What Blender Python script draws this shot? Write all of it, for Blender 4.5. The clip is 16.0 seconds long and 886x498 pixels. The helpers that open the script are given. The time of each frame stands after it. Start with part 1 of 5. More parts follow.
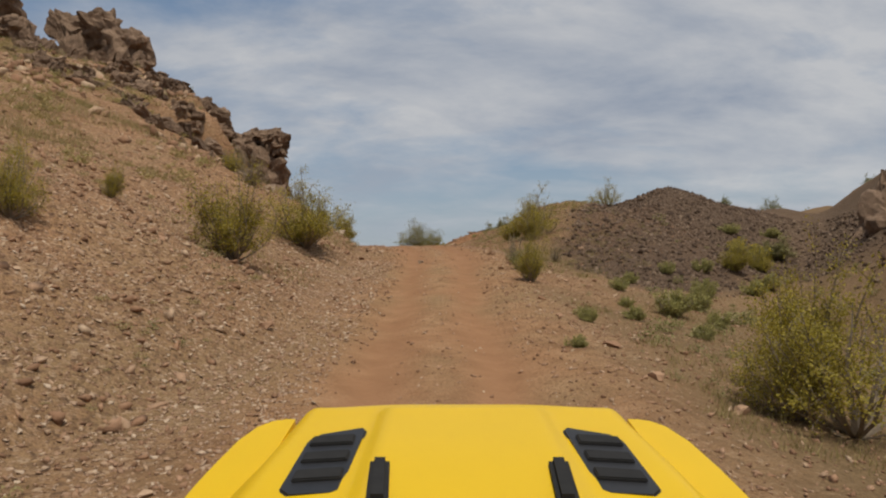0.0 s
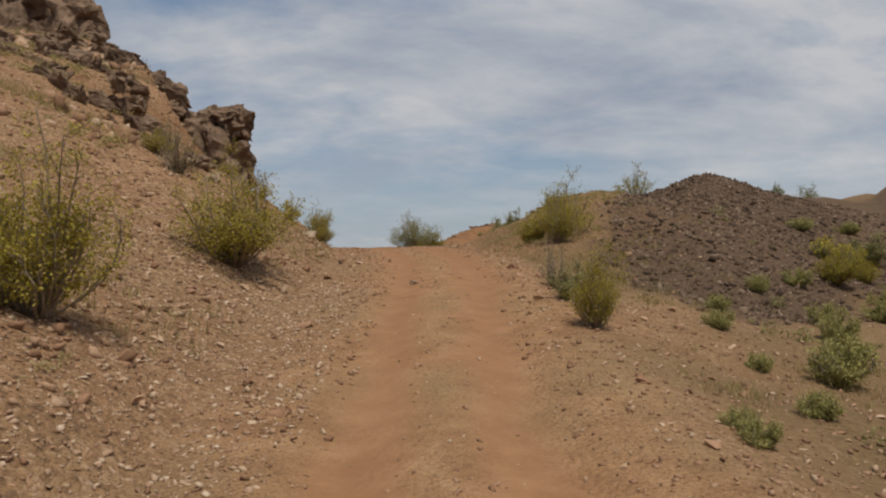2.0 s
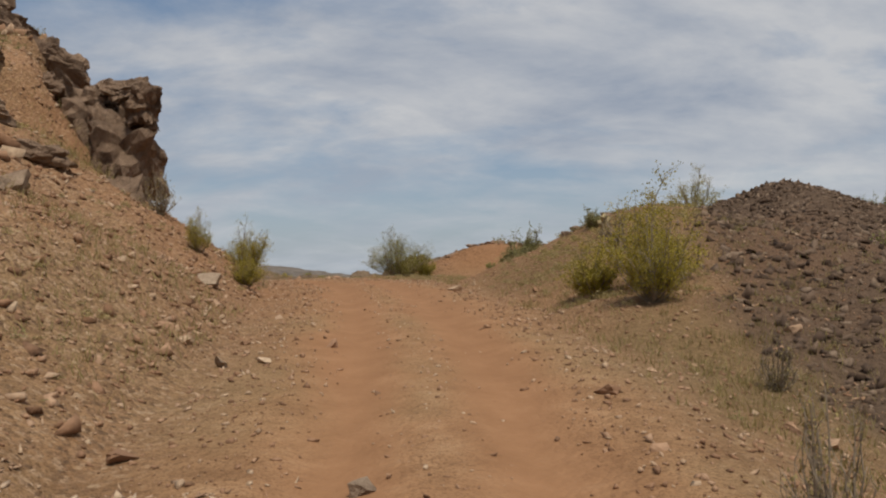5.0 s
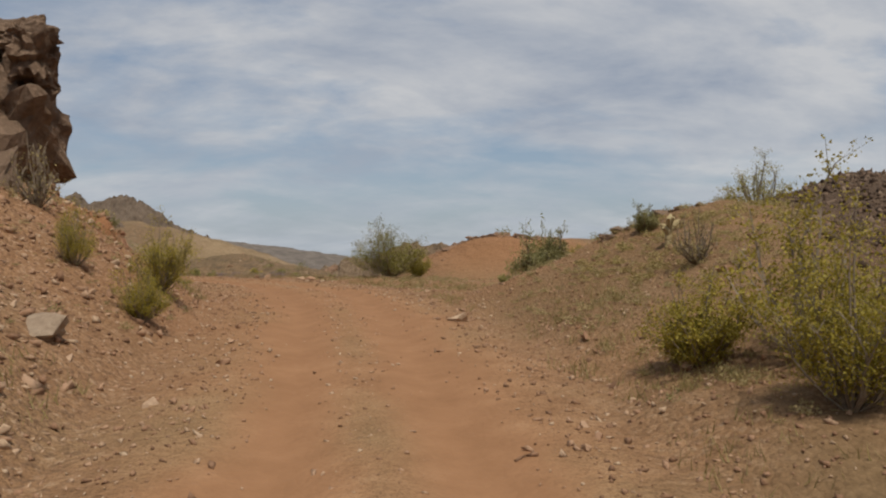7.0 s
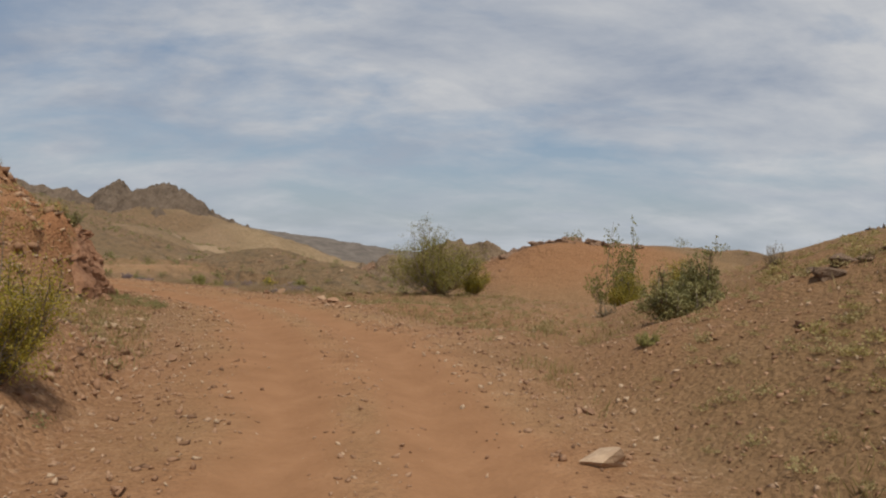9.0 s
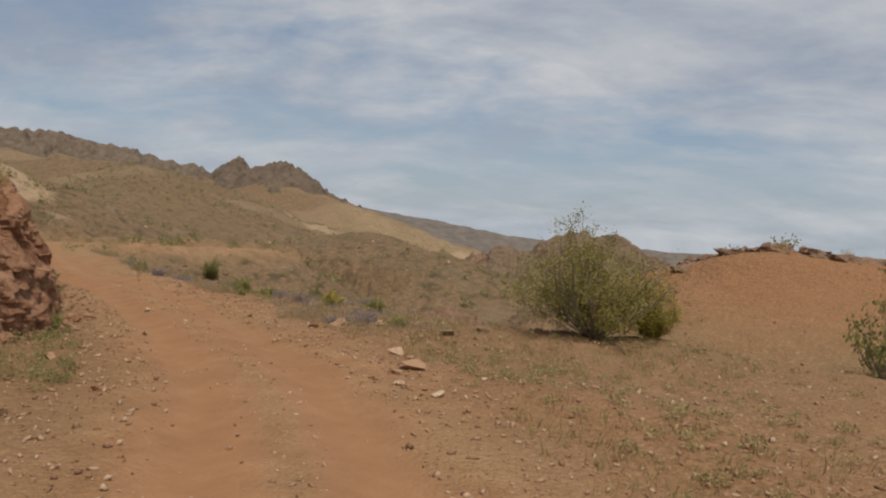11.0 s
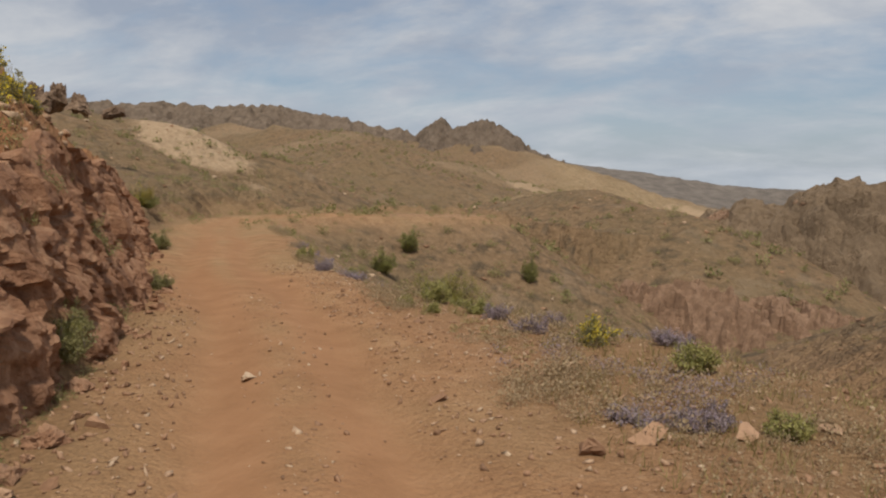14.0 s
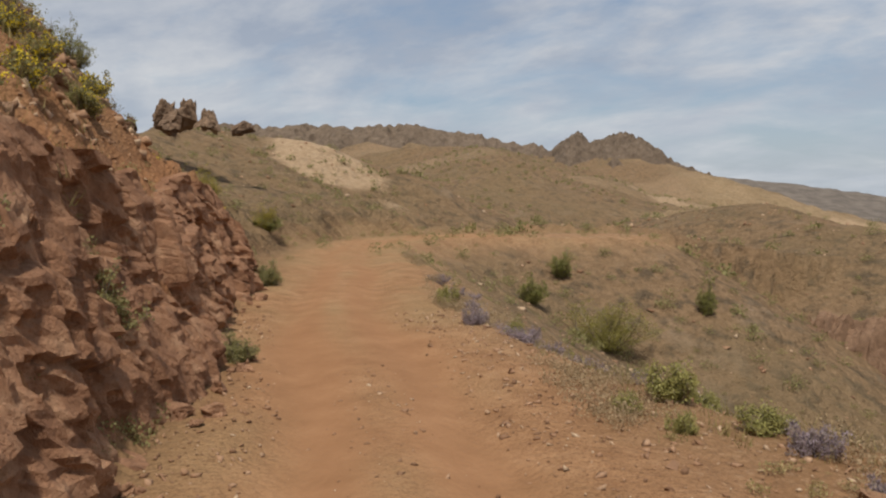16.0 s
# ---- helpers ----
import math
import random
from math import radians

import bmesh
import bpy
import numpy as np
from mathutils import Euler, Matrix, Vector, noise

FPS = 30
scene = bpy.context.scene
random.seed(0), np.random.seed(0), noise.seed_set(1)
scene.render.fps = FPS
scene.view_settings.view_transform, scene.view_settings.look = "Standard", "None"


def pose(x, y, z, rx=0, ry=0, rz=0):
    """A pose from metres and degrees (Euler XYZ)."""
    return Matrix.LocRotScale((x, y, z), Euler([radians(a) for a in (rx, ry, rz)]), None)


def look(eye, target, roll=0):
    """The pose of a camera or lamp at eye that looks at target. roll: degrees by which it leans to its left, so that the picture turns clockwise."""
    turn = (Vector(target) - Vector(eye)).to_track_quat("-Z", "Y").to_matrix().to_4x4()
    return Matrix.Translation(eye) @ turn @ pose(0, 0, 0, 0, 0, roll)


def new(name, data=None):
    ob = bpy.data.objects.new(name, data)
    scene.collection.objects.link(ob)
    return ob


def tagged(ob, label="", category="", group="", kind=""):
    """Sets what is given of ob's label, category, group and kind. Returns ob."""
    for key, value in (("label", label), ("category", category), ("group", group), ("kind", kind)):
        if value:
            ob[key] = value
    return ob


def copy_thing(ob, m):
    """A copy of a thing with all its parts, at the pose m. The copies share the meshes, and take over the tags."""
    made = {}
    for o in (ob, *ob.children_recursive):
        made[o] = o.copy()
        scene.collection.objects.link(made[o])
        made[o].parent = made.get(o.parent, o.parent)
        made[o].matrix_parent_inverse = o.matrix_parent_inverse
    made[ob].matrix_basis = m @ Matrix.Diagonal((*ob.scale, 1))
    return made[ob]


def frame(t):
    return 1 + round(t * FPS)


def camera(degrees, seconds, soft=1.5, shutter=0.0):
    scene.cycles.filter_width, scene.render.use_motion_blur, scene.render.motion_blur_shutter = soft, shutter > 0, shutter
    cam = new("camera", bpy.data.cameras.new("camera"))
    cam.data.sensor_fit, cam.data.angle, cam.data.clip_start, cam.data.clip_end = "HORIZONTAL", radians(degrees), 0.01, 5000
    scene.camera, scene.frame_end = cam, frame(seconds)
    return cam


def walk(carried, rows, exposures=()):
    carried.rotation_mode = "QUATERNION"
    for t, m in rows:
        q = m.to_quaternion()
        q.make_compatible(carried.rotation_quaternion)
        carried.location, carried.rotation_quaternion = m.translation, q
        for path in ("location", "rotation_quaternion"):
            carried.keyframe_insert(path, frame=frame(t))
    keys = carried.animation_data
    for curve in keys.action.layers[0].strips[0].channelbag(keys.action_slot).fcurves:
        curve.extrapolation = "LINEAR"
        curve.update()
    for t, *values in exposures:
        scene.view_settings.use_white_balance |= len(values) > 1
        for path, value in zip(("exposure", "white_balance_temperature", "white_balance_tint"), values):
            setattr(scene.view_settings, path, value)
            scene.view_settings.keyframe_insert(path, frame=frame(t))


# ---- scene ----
# camera and its drive
cam = camera(60.0, 16.0, soft=2.1)
PATH = [
    (0.0, pose(-0.000, -0.000, 2.000, 91.77, 0.77, -0.00)),
    (0.5, pose(0.030, 1.756, 2.154, 91.87, 2.56, -0.13)),
    (1.0, pose(-0.069, 3.490, 2.317, 91.65, 0.59, -0.34)),
    (1.5, pose(-0.017, 5.112, 2.499, 91.39, 3.98, -0.09)),
    (2.0, pose(-0.107, 6.715, 2.656, 91.06, 1.25, -0.24)),
    (2.5, pose(-0.137, 8.392, 2.802, 91.35, 1.44, -0.19)),
    (3.0, pose(-0.164, 10.006, 2.987, 92.08, 1.37, -0.33)),
    (3.5, pose(-0.188, 11.637, 3.184, 92.15, 1.28, -0.62)),
    (4.0, pose(-0.174, 13.200, 3.361, 92.33, 2.23, -0.65)),
    (4.2, pose(-0.190, 13.834, 3.401, 92.31, 1.28, -0.69)),
    (6.3, pose(-0.056, 19.844, 4.138, 90.50, 1.08, -1.43)),
    (6.5, pose(-0.071, 20.393, 4.189, 90.47, 0.62, -1.48)),
    (7.0, pose(-0.107, 21.717, 4.318, 90.37, 0.17, -1.39)),
    (7.5, pose(-0.175, 23.077, 4.443, 90.02, -0.93, -0.97)),
    (8.0, pose(-0.249, 24.386, 4.573, 89.87, -1.09, -0.24)),
    (8.2, pose(-0.352, 24.902, 4.613, 89.97, -1.02, -0.02)),
    (10.3, pose(-1.314, 35.357, 5.273, 89.37, -2.29, 6.60)),
    (10.5, pose(-1.480, 36.036, 5.278, 89.23, -2.51, 7.59)),
    (11.0, pose(-1.944, 37.733, 5.323, 88.40, -3.36, 9.80)),
    (11.5, pose(-2.408, 39.210, 5.359, 88.02, -2.73, 12.25)),
    (12.0, pose(-2.928, 40.603, 5.382, 87.69, -2.30, 14.87)),
    (12.5, pose(-3.402, 41.910, 5.382, 86.92, -0.41, 17.64)),
    (13.0, pose(-4.006, 43.147, 5.400, 86.05, -1.94, 19.78)),
    (13.5, pose(-4.551, 44.263, 5.395, 85.40, -1.66, 22.14)),
    (14.0, pose(-5.186, 45.462, 5.394, 84.60, -0.82, 24.76)),
    (14.5, pose(-5.825, 46.542, 5.435, 84.85, -0.07, 27.50)),
    (15.0, pose(-6.376, 47.547, 5.407, 85.36, 0.01, 30.53)),
    (15.5, pose(-7.123, 48.507, 5.392, 85.67, -0.80, 32.70)),
    (16.0, pose(-8.179, 49.516, 5.347, 85.74, 0.06, 34.68)),
]
walk(cam, PATH, ((0.0, -0.14), (4.0, -0.1), (8.0, -0.06), (10.5, -0.06), (12.5, -0.04), (14.5, 0.07), (16.0, 0.13)))

# world and sun
SUN_DIR = Vector((0.28, -0.62, 1.6)).normalized()
world = bpy.data.worlds.new("world")
scene.world = world
world.use_nodes = True
wt = world.node_tree
for n in list(wt.nodes):
    wt.nodes.remove(n)
W = wt.nodes.new


def wlink(a, b):
    wt.links.new(a, b)


w_out, w_bg, w_sky = W("ShaderNodeOutputWorld"), W("ShaderNodeBackground"), W("ShaderNodeTexSky")
w_sky.sky_type = "NISHITA"
w_sky.sun_disc = False
w_sky.sun_elevation = math.asin(SUN_DIR.z)
w_sky.sun_rotation = math.atan2(SUN_DIR.x, SUN_DIR.y)
w_sky.dust_density = 1.6
w_co, w_sep = W("ShaderNodeTexCoord"), W("ShaderNodeSeparateXYZ")
wlink(w_co.outputs["Generated"], w_sep.inputs[0])


def wmath(op, a, b=None):
    n = W("ShaderNodeMath")
    n.operation = op
    for k, v in enumerate((a, b)):
        if v is None:
            continue
        if isinstance(v, (int, float)):
            n.inputs[k].default_value = v
        else:
            wlink(v, n.inputs[k])
    return n.outputs[0]


# cloud deck: directions projected on a level sheet, so that bands run together at the horizon
up = wmath("ADD", wmath("MAXIMUM", w_sep.outputs[2], 0.0), 0.30)
w_uv = W("ShaderNodeCombineXYZ")
wlink(wmath("DIVIDE", w_sep.outputs[0], up), w_uv.inputs[0])
wlink(wmath("DIVIDE", w_sep.outputs[1], up), w_uv.inputs[1])
w_map = W("ShaderNodeMapping")
wlink(w_uv.outputs[0], w_map.inputs["Vector"])
w_map.inputs["Rotation"].default_value = (0, 0, radians(-38))
w_map.inputs["Scale"].default_value = (1.0, 1.55, 1)
w_map.inputs["Location"].default_value = (0.35, 1.9, 0)


def wnoise(scale, detail, rough, distort, vec):
    n = W("ShaderNodeTexNoise")
    n.inputs["Scale"].default_value, n.inputs["Detail"].default_value = scale, detail
    n.inputs["Roughness"].default_value, n.inputs["Distortion"].default_value = rough, distort
    wlink(vec, n.inputs["Vector"])
    return n.outputs["Fac"]


big = wnoise(0.75, 5, 0.52, 0.35, w_map.outputs[0])
fine = wnoise(2.6, 8, 0.6, 0.25, w_map.outputs[0])
gap = wmath("SUBTRACT", wmath("MULTIPLY", wmath("MINIMUM", wmath("ABSOLUTE", wmath("ADD", w_sep.outputs[0], 0.22)), 0.5), 0.24), 0.045)
mixed = wmath("ADD", wmath("ADD", wmath("MULTIPLY", big, 0.58), wmath("MULTIPLY", fine, 0.42)), gap)
w_ramp = W("ShaderNodeValToRGB")
w_ramp.color_ramp.elements[0].position, w_ramp.color_ramp.elements[1].position = 0.40, 0.56
wlink(mixed, w_ramp.inputs[0])
shade = wnoise(1.7, 8, 0.6, 0.2, w_map.outputs[0])
w_ramp2 = W("ShaderNodeValToRGB")
w_ramp2.color_ramp.elements[0].position, w_ramp2.color_ramp.elements[1].position = 0.36, 0.64
w_ramp2.color_ramp.elements[0].color = (3.7, 4.2, 5.1, 1)
w_ramp2.color_ramp.elements[1].color = (6.7, 6.75, 6.9, 1)
wlink(wmath("ADD", shade, wmath("MULTIPLY", w_sep.outputs[0], 0.07)), w_ramp2.inputs[0])
w_blue = W("ShaderNodeMix")
w_blue.data_type = "RGBA"
w_blue.inputs["Factor"].default_value = 0.35
wlink(w_sky.outputs[0], w_blue.inputs["A"])
w_blue.inputs["B"].default_value = (2.2, 3.6, 5.6, 1)
w_mix = W("ShaderNodeMix")
w_mix.data_type = "RGBA"
wlink(wmath("MULTIPLY", w_ramp.outputs[0], 0.92), w_mix.inputs["Factor"])
wlink(w_blue.outputs["Result"], w_mix.inputs["A"])
wlink(w_ramp2.outputs[0], w_mix.inputs["B"])
# haze whitens the sky towards the horizon
w_haze = W("ShaderNodeMix")
w_haze.data_type = "RGBA"
w_band = W("ShaderNodeMapRange")
w_band.inputs["From Min"].default_value, w_band.inputs["From Max"].default_value = 0.0, 0.2
w_band.inputs["To Min"].default_value, w_band.inputs["To Max"].default_value = 0.5, 0.0
wlink(w_sep.outputs[2], w_band.inputs["Value"])
wlink(w_band.outputs[0], w_haze.inputs["Factor"])
wlink(w_mix.outputs["Result"], w_haze.inputs["A"])
w_haze.inputs["B"].default_value = (6.0, 6.5, 7.0, 1)
wlink(w_haze.outputs["Result"], w_bg.inputs["Color"])
w_bg.inputs["Strength"].default_value = 0.088
wlink(w_bg.outputs[0], w_out.inputs["Surface"])

sun = new("sun", bpy.data.lights.new("sun", "SUN"))
sun.data.energy, sun.data.angle, sun.data.color = 3.5, radians(5.0), (1.0, 0.93, 0.82)
sun.matrix_world = look(SUN_DIR * 60, (0, 0, 0))


# materials
def material(name, rough=0.9, spec=0.2, metal=0.0):
    m = bpy.data.materials.new(name)
    m.use_nodes = True
    b = m.node_tree.nodes["Principled BSDF"]
    b.inputs["Roughness"].default_value = rough
    b.inputs["Specular IOR Level"].default_value = spec
    b.inputs["Metallic"].default_value = metal
    return m, m.node_tree, b


def node(t, kind, **sets):
    n = t.nodes.new(kind)
    for k, v in sets.items():
        n.inputs[k.replace("_", " ")].default_value = v
    return n


def noise_fac(t, scale, detail=5, rough=0.6, vec=None):
    n = node(t, "ShaderNodeTexNoise", Scale=scale, Detail=detail, Roughness=rough)
    if vec is not None:
        t.links.new(vec, n.inputs["Vector"])
    return n.outputs["Fac"]


def ramp(t, fac, *stops):
    r = t.nodes.new("ShaderNodeValToRGB")
    e = r.color_ramp.elements
    while len(e) < len(stops):
        e.new(0.5)
    for el, (p, c) in zip(e, stops):
        el.position, el.color = p, (*c, 1) if len(c) == 3 else c
    t.links.new(fac, r.inputs[0])
    return r.outputs[0]


def mix(t, fac, a, b, mode="MIX"):
    n = t.nodes.new("ShaderNodeMix")
    n.data_type, n.blend_type = "RGBA", mode
    for key, v in (("Factor", fac), ("A", a), ("B", b)):
        if isinstance(v, (int, float)):
            n.inputs[key].default_value = v
        elif isinstance(v, tuple):
            n.inputs[key].default_value = (*v, 1)
        else:
            t.links.new(v, n.inputs[key])
    return n.outputs["Result"]


def mathn(t, op, a, b, clamp=False):
    n = t.nodes.new("ShaderNodeMath")
    n.operation, n.use_clamp = op, clamp
    for k, v in enumerate((a, b)):
        if isinstance(v, (int, float)):
            n.inputs[k].default_value = v
        else:
            t.links.new(v, n.inputs[k])
    return n.outputs[0]


def bump(t, b, height, strength, distance):
    n = node(t, "ShaderNodeBump", Strength=strength, Distance=distance)
    t.links.new(height, n.inputs["Height"])
    t.links.new(n.outputs[0], b.inputs["Normal"])


def attribute(t, name):
    n = t.nodes.new("ShaderNodeAttribute")
    n.attribute_name = name
    return n.outputs["Fac"]


def position(t):
    return t.nodes.new("ShaderNodeNewGeometry").outputs["Position"]


def ground_material():
    m, t, b = material("desert_ground", 0.95, 0.1)
    p = position(t)
    n_big, n_mid, n_fine = noise_fac(t, 0.35, 4, 0.6, p), noise_fac(t, 2.2, 6, 0.65, p), noise_fac(t, 14, 6, 0.7, p)
    n_grit = noise_fac(t, 45, 4, 0.7, p)
    soil = ramp(t, n_mid, (0.3, (0.24, 0.13, 0.065)), (0.55, (0.36, 0.208, 0.108)), (0.75, (0.46, 0.29, 0.162)))
    soil = mix(t, ramp(t, n_big, (0.42, (0, 0, 0)), (0.62, (0.55, 0.55, 0.55))), soil, (0.3, 0.215, 0.112))
    pebble = node(t, "ShaderNodeTexVoronoi", Scale=16.0)
    t.links.new(p, pebble.inputs["Vector"])
    peb = ramp(t, pebble.outputs["Color"], (0.25, (0.125, 0.074, 0.048)), (0.55, (0.29, 0.17, 0.098)), (0.85, (0.47, 0.335, 0.22)))
    stony = mix(t, mathn(t, "MULTIPLY", ramp(t, n_fine, (0.42, (0, 0, 0)), (0.6, (1, 1, 1))), attribute(t, "stony")), soil, peb)
    # the dark heap of broken rock
    dark = ramp(t, n_fine, (0.3, (0.075, 0.05, 0.034)), (0.55, (0.115, 0.077, 0.051)), (0.8, (0.165, 0.115, 0.077)))
    speck = ramp(t, n_grit, (0.5, (1, 1, 1)), (0.62, (0.55, 0.5, 0.48)))
    stony = mix(t, 1.0, stony, speck, "MULTIPLY")
    thatch = ramp(t, n_fine, (0.3, (0.12, 0.08, 0.041)), (0.55, (0.2, 0.132, 0.067)), (0.8, (0.3, 0.2, 0.106)))
    stony = mix(t, attribute(t, "thatch"), stony, thatch)
    col = mix(t, attribute(t, "heap"), stony, dark)
    n_scrub, n_rock = noise_fac(t, 0.9, 6, 0.7, p), noise_fac(t, 0.28, 6, 0.65, p)
    far = ramp(t, n_mid, (0.3, (0.168, 0.108, 0.06)), (0.6, (0.25, 0.163, 0.093)), (0.8, (0.32, 0.217, 0.13)))
    far = mix(t, ramp(t, n_scrub, (0.5, (0, 0, 0)), (0.62, (0.75, 0.75, 0.75))), far, (0.085, 0.066, 0.044))
    far = mix(t, ramp(t, n_rock, (0.55, (0, 0, 0)), (0.68, (0.5, 0.5, 0.5))), far, (0.27, 0.2, 0.135))
    n_huge = noise_fac(t, 0.05, 5, 0.6, p)
    far = mix(t, ramp(t, n_huge, (0.42, (0, 0, 0)), (0.6, (0.4, 0.4, 0.4))), far, (0.165, 0.125, 0.068))
    tan = ramp(t, n_rock, (0.35, (0.255, 0.178, 0.1)), (0.6, (0.34, 0.245, 0.145)))
    tan = mix(t, ramp(t, n_scrub, (0.52, (0, 0, 0)), (0.64, (0.7, 0.7, 0.7))), tan, (0.15, 0.115, 0.06))
    far = mix(t, attribute(t, "tan"), far, tan)
    # distance haze painted into the colour: the farthest ridges turn greyer
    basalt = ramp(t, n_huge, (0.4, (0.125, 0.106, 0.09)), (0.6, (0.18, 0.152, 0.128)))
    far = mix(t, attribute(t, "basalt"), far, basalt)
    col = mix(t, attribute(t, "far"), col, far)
    red = ramp(t, n_fine, (0.3, (0.19, 0.086, 0.042)), (0.55, (0.32, 0.155, 0.074)), (0.8, (0.43, 0.235, 0.13)))
    col = mix(t, attribute(t, "red"), col, red)
    clay = ramp(t, n_mid, (0.3, (0.33, 0.225, 0.135)), (0.7, (0.46, 0.335, 0.215)))
    col = mix(t, attribute(t, "clay"), col, clay)
    dust = ramp(t, n_mid, (0.3, (0.24, 0.124, 0.061)), (0.55, (0.277, 0.145, 0.073)), (0.8, (0.32, 0.172, 0.089)))
    dust = mix(t, ramp(t, n_grit, (0.62, (0, 0, 0)), (0.72, (0.5, 0.5, 0.5))), dust, (0.34, 0.21, 0.13))
    col = mix(t, attribute(t, "road"), col, dust)
    t.links.new(col, b.inputs["Base Color"])
    rough = mathn(t, "SUBTRACT", 1.0, attribute(t, "road"))
    hgt = mathn(t, "ADD", n_fine, mathn(t, "MULTIPLY", pebble.outputs["Distance"], -0.7))
    near_h = mathn(t, "MULTIPLY", mathn(t, "MULTIPLY", hgt, mathn(t, "ADD", mathn(t, "MULTIPLY", rough, 0.8), 0.2)), 0.05)
    far_h = mathn(t, "MULTIPLY", attribute(t, "far"), mathn(t, "ADD", mathn(t, "MULTIPLY", n_rock, 2.2), mathn(t, "MULTIPLY", n_scrub, 0.6)))
    bump(t, b, mathn(t, "ADD", near_h, far_h), 0.9, 1.0)
    return m


def rock_material(name, dark, mid, light, scale=1.0):
    m, t, b = material(name, 0.92, 0.15)
    p = position(t)
    n1, n2, n3 = noise_fac(t, 1.6 * scale, 6, 0.65, p), noise_fac(t, 7 * scale, 6, 0.7, p), noise_fac(t, 30 * scale, 4, 0.7, p)
    c = ramp(t, n1, (0.3, dark), (0.52, mid), (0.75, light))
    c = mix(t, ramp(t, n2, (0.4, (0, 0, 0)), (0.65, (0.6, 0.6, 0.6))), c, dark)
    info = t.nodes.new("ShaderNodeObjectInfo")
    c = mix(t, mathn(t, "MULTIPLY", info.outputs["Random"], 0.35), c, light)
    t.links.new(c, b.inputs["Base Color"])
    bump(t, b, mathn(t, "ADD", n2, mathn(t, "MULTIPLY", n3, 0.35)), 1.0, 0.12 / scale)
    return m


def stone_material(name, *cols):
    m, t, b = material(name, 0.92, 0.15)
    g = t.nodes.new("ShaderNodeNewGeometry")
    info = t.nodes.new("ShaderNodeObjectInfo")
    rnd = mathn(t, "FRACT", mathn(t, "ADD", g.outputs["Random Per Island"], info.outputs["Random"]), 0.0)
    n = noise_fac(t, 14, 5, 0.65, g.outputs["Position"])
    c = ramp(t, rnd, *[(i / (len(cols) - 1), c) for i, c in enumerate(cols)])
    c = mix(t, ramp(t, n, (0.4, (0, 0, 0)), (0.7, (0.5, 0.5, 0.5))), c, cols[0])
    t.links.new(c, b.inputs["Base Color"])
    bump(t, b, n, 0.6, 0.03)
    return m


def leaf_material(name, dark, light):
    m, t, b = material(name, 0.6, 0.25)
    g = t.nodes.new("ShaderNodeNewGeometry")
    c = ramp(t, g.outputs["Random Per Island"], (0.0, dark), (1.0, light))
    c = mix(t, ramp(t, noise_fac(t, 3.5, 3, 0.5, g.outputs["Position"]), (0.35, (0, 0, 0)), (0.7, (0.6, 0.6, 0.6))), c, light)
    t.links.new(c, b.inputs["Base Color"])
    tr = node(t, "ShaderNodeBsdfTranslucent")
    t.links.new(c, tr.inputs["Color"])
    ms = node(t, "ShaderNodeMixShader", Fac=0.35)
    out = t.nodes["Material Output"]
    t.links.new(b.outputs[0], ms.inputs[1])
    t.links.new(tr.outputs[0], ms.inputs[2])
    t.links.new(ms.outputs[0], out.inputs["Surface"])
    return m


def plain_material(name, colour, rough, spec=0.3, var=0.25, scale=20.0, metal=0.0, coat=0.0):
    m, t, b = material(name, rough, spec, metal)
    n = noise_fac(t, scale, 5, 0.6, position(t))
    c = ramp(t, n, (0.3, tuple(x * (1 - var) for x in colour)), (0.7, colour))
    t.links.new(c, b.inputs["Base Color"])
    b.inputs["Coat Weight"].default_value = coat
    return m


GROUND = ground_material()
CRAG = rock_material("crag_rock", (0.085, 0.055, 0.038), (0.225, 0.148, 0.098), (0.38, 0.265, 0.178))
FAR_ROCK = rock_material("far_rock", (0.105, 0.079, 0.058), (0.185, 0.138, 0.1), (0.26, 0.196, 0.142), 0.12)
RED_ROCK = rock_material("red_rock", (0.2, 0.1, 0.058), (0.4, 0.215, 0.124), (0.54, 0.34, 0.21), 1.3)
BROWN_ROCK = rock_material("brown_rock", (0.16, 0.095, 0.06), (0.28, 0.172, 0.108), (0.38, 0.25, 0.165), 0.8)
KNOB_ROCK = rock_material("knob_rock", (0.13, 0.09, 0.058), (0.215, 0.15, 0.094), (0.3, 0.215, 0.138), 0.25)
PALE_ROCK = rock_material("pale_rock", (0.22, 0.15, 0.1), (0.4, 0.29, 0.2), (0.5, 0.39, 0.28), 2.0)
STONES = stone_material("brown_stones", (0.19, 0.108, 0.064), (0.31, 0.178, 0.105), (0.4, 0.25, 0.155), (0.5, 0.37, 0.25))
DARK_STONES = stone_material("dark_stones", (0.055, 0.036, 0.025), (0.105, 0.069, 0.047), (0.155, 0.104, 0.071), (0.25, 0.18, 0.125))
PALE_STONES = stone_material("pale_stones", (0.25, 0.15, 0.095), (0.36, 0.235, 0.15), (0.46, 0.33, 0.225), (0.56, 0.44, 0.32))
CREOSOTE = leaf_material("creosote_leaves", (0.19, 0.168, 0.028), (0.43, 0.345, 0.052))
GREEN = leaf_material("green_leaves", (0.14, 0.145, 0.04), (0.29, 0.275, 0.085))
YELLOW = leaf_material("yellow_bloom", (0.55, 0.42, 0.03), (0.75, 0.58, 0.04))
GREY_GREEN = leaf_material("grey_green_leaves", (0.165, 0.155, 0.06), (0.32, 0.29, 0.12))
STRAW = leaf_material("dry_grass", (0.2, 0.155, 0.065), (0.36, 0.29, 0.12))
PURPLE = leaf_material("purple_bloom", (0.26, 0.2, 0.15), (0.36, 0.29, 0.34))
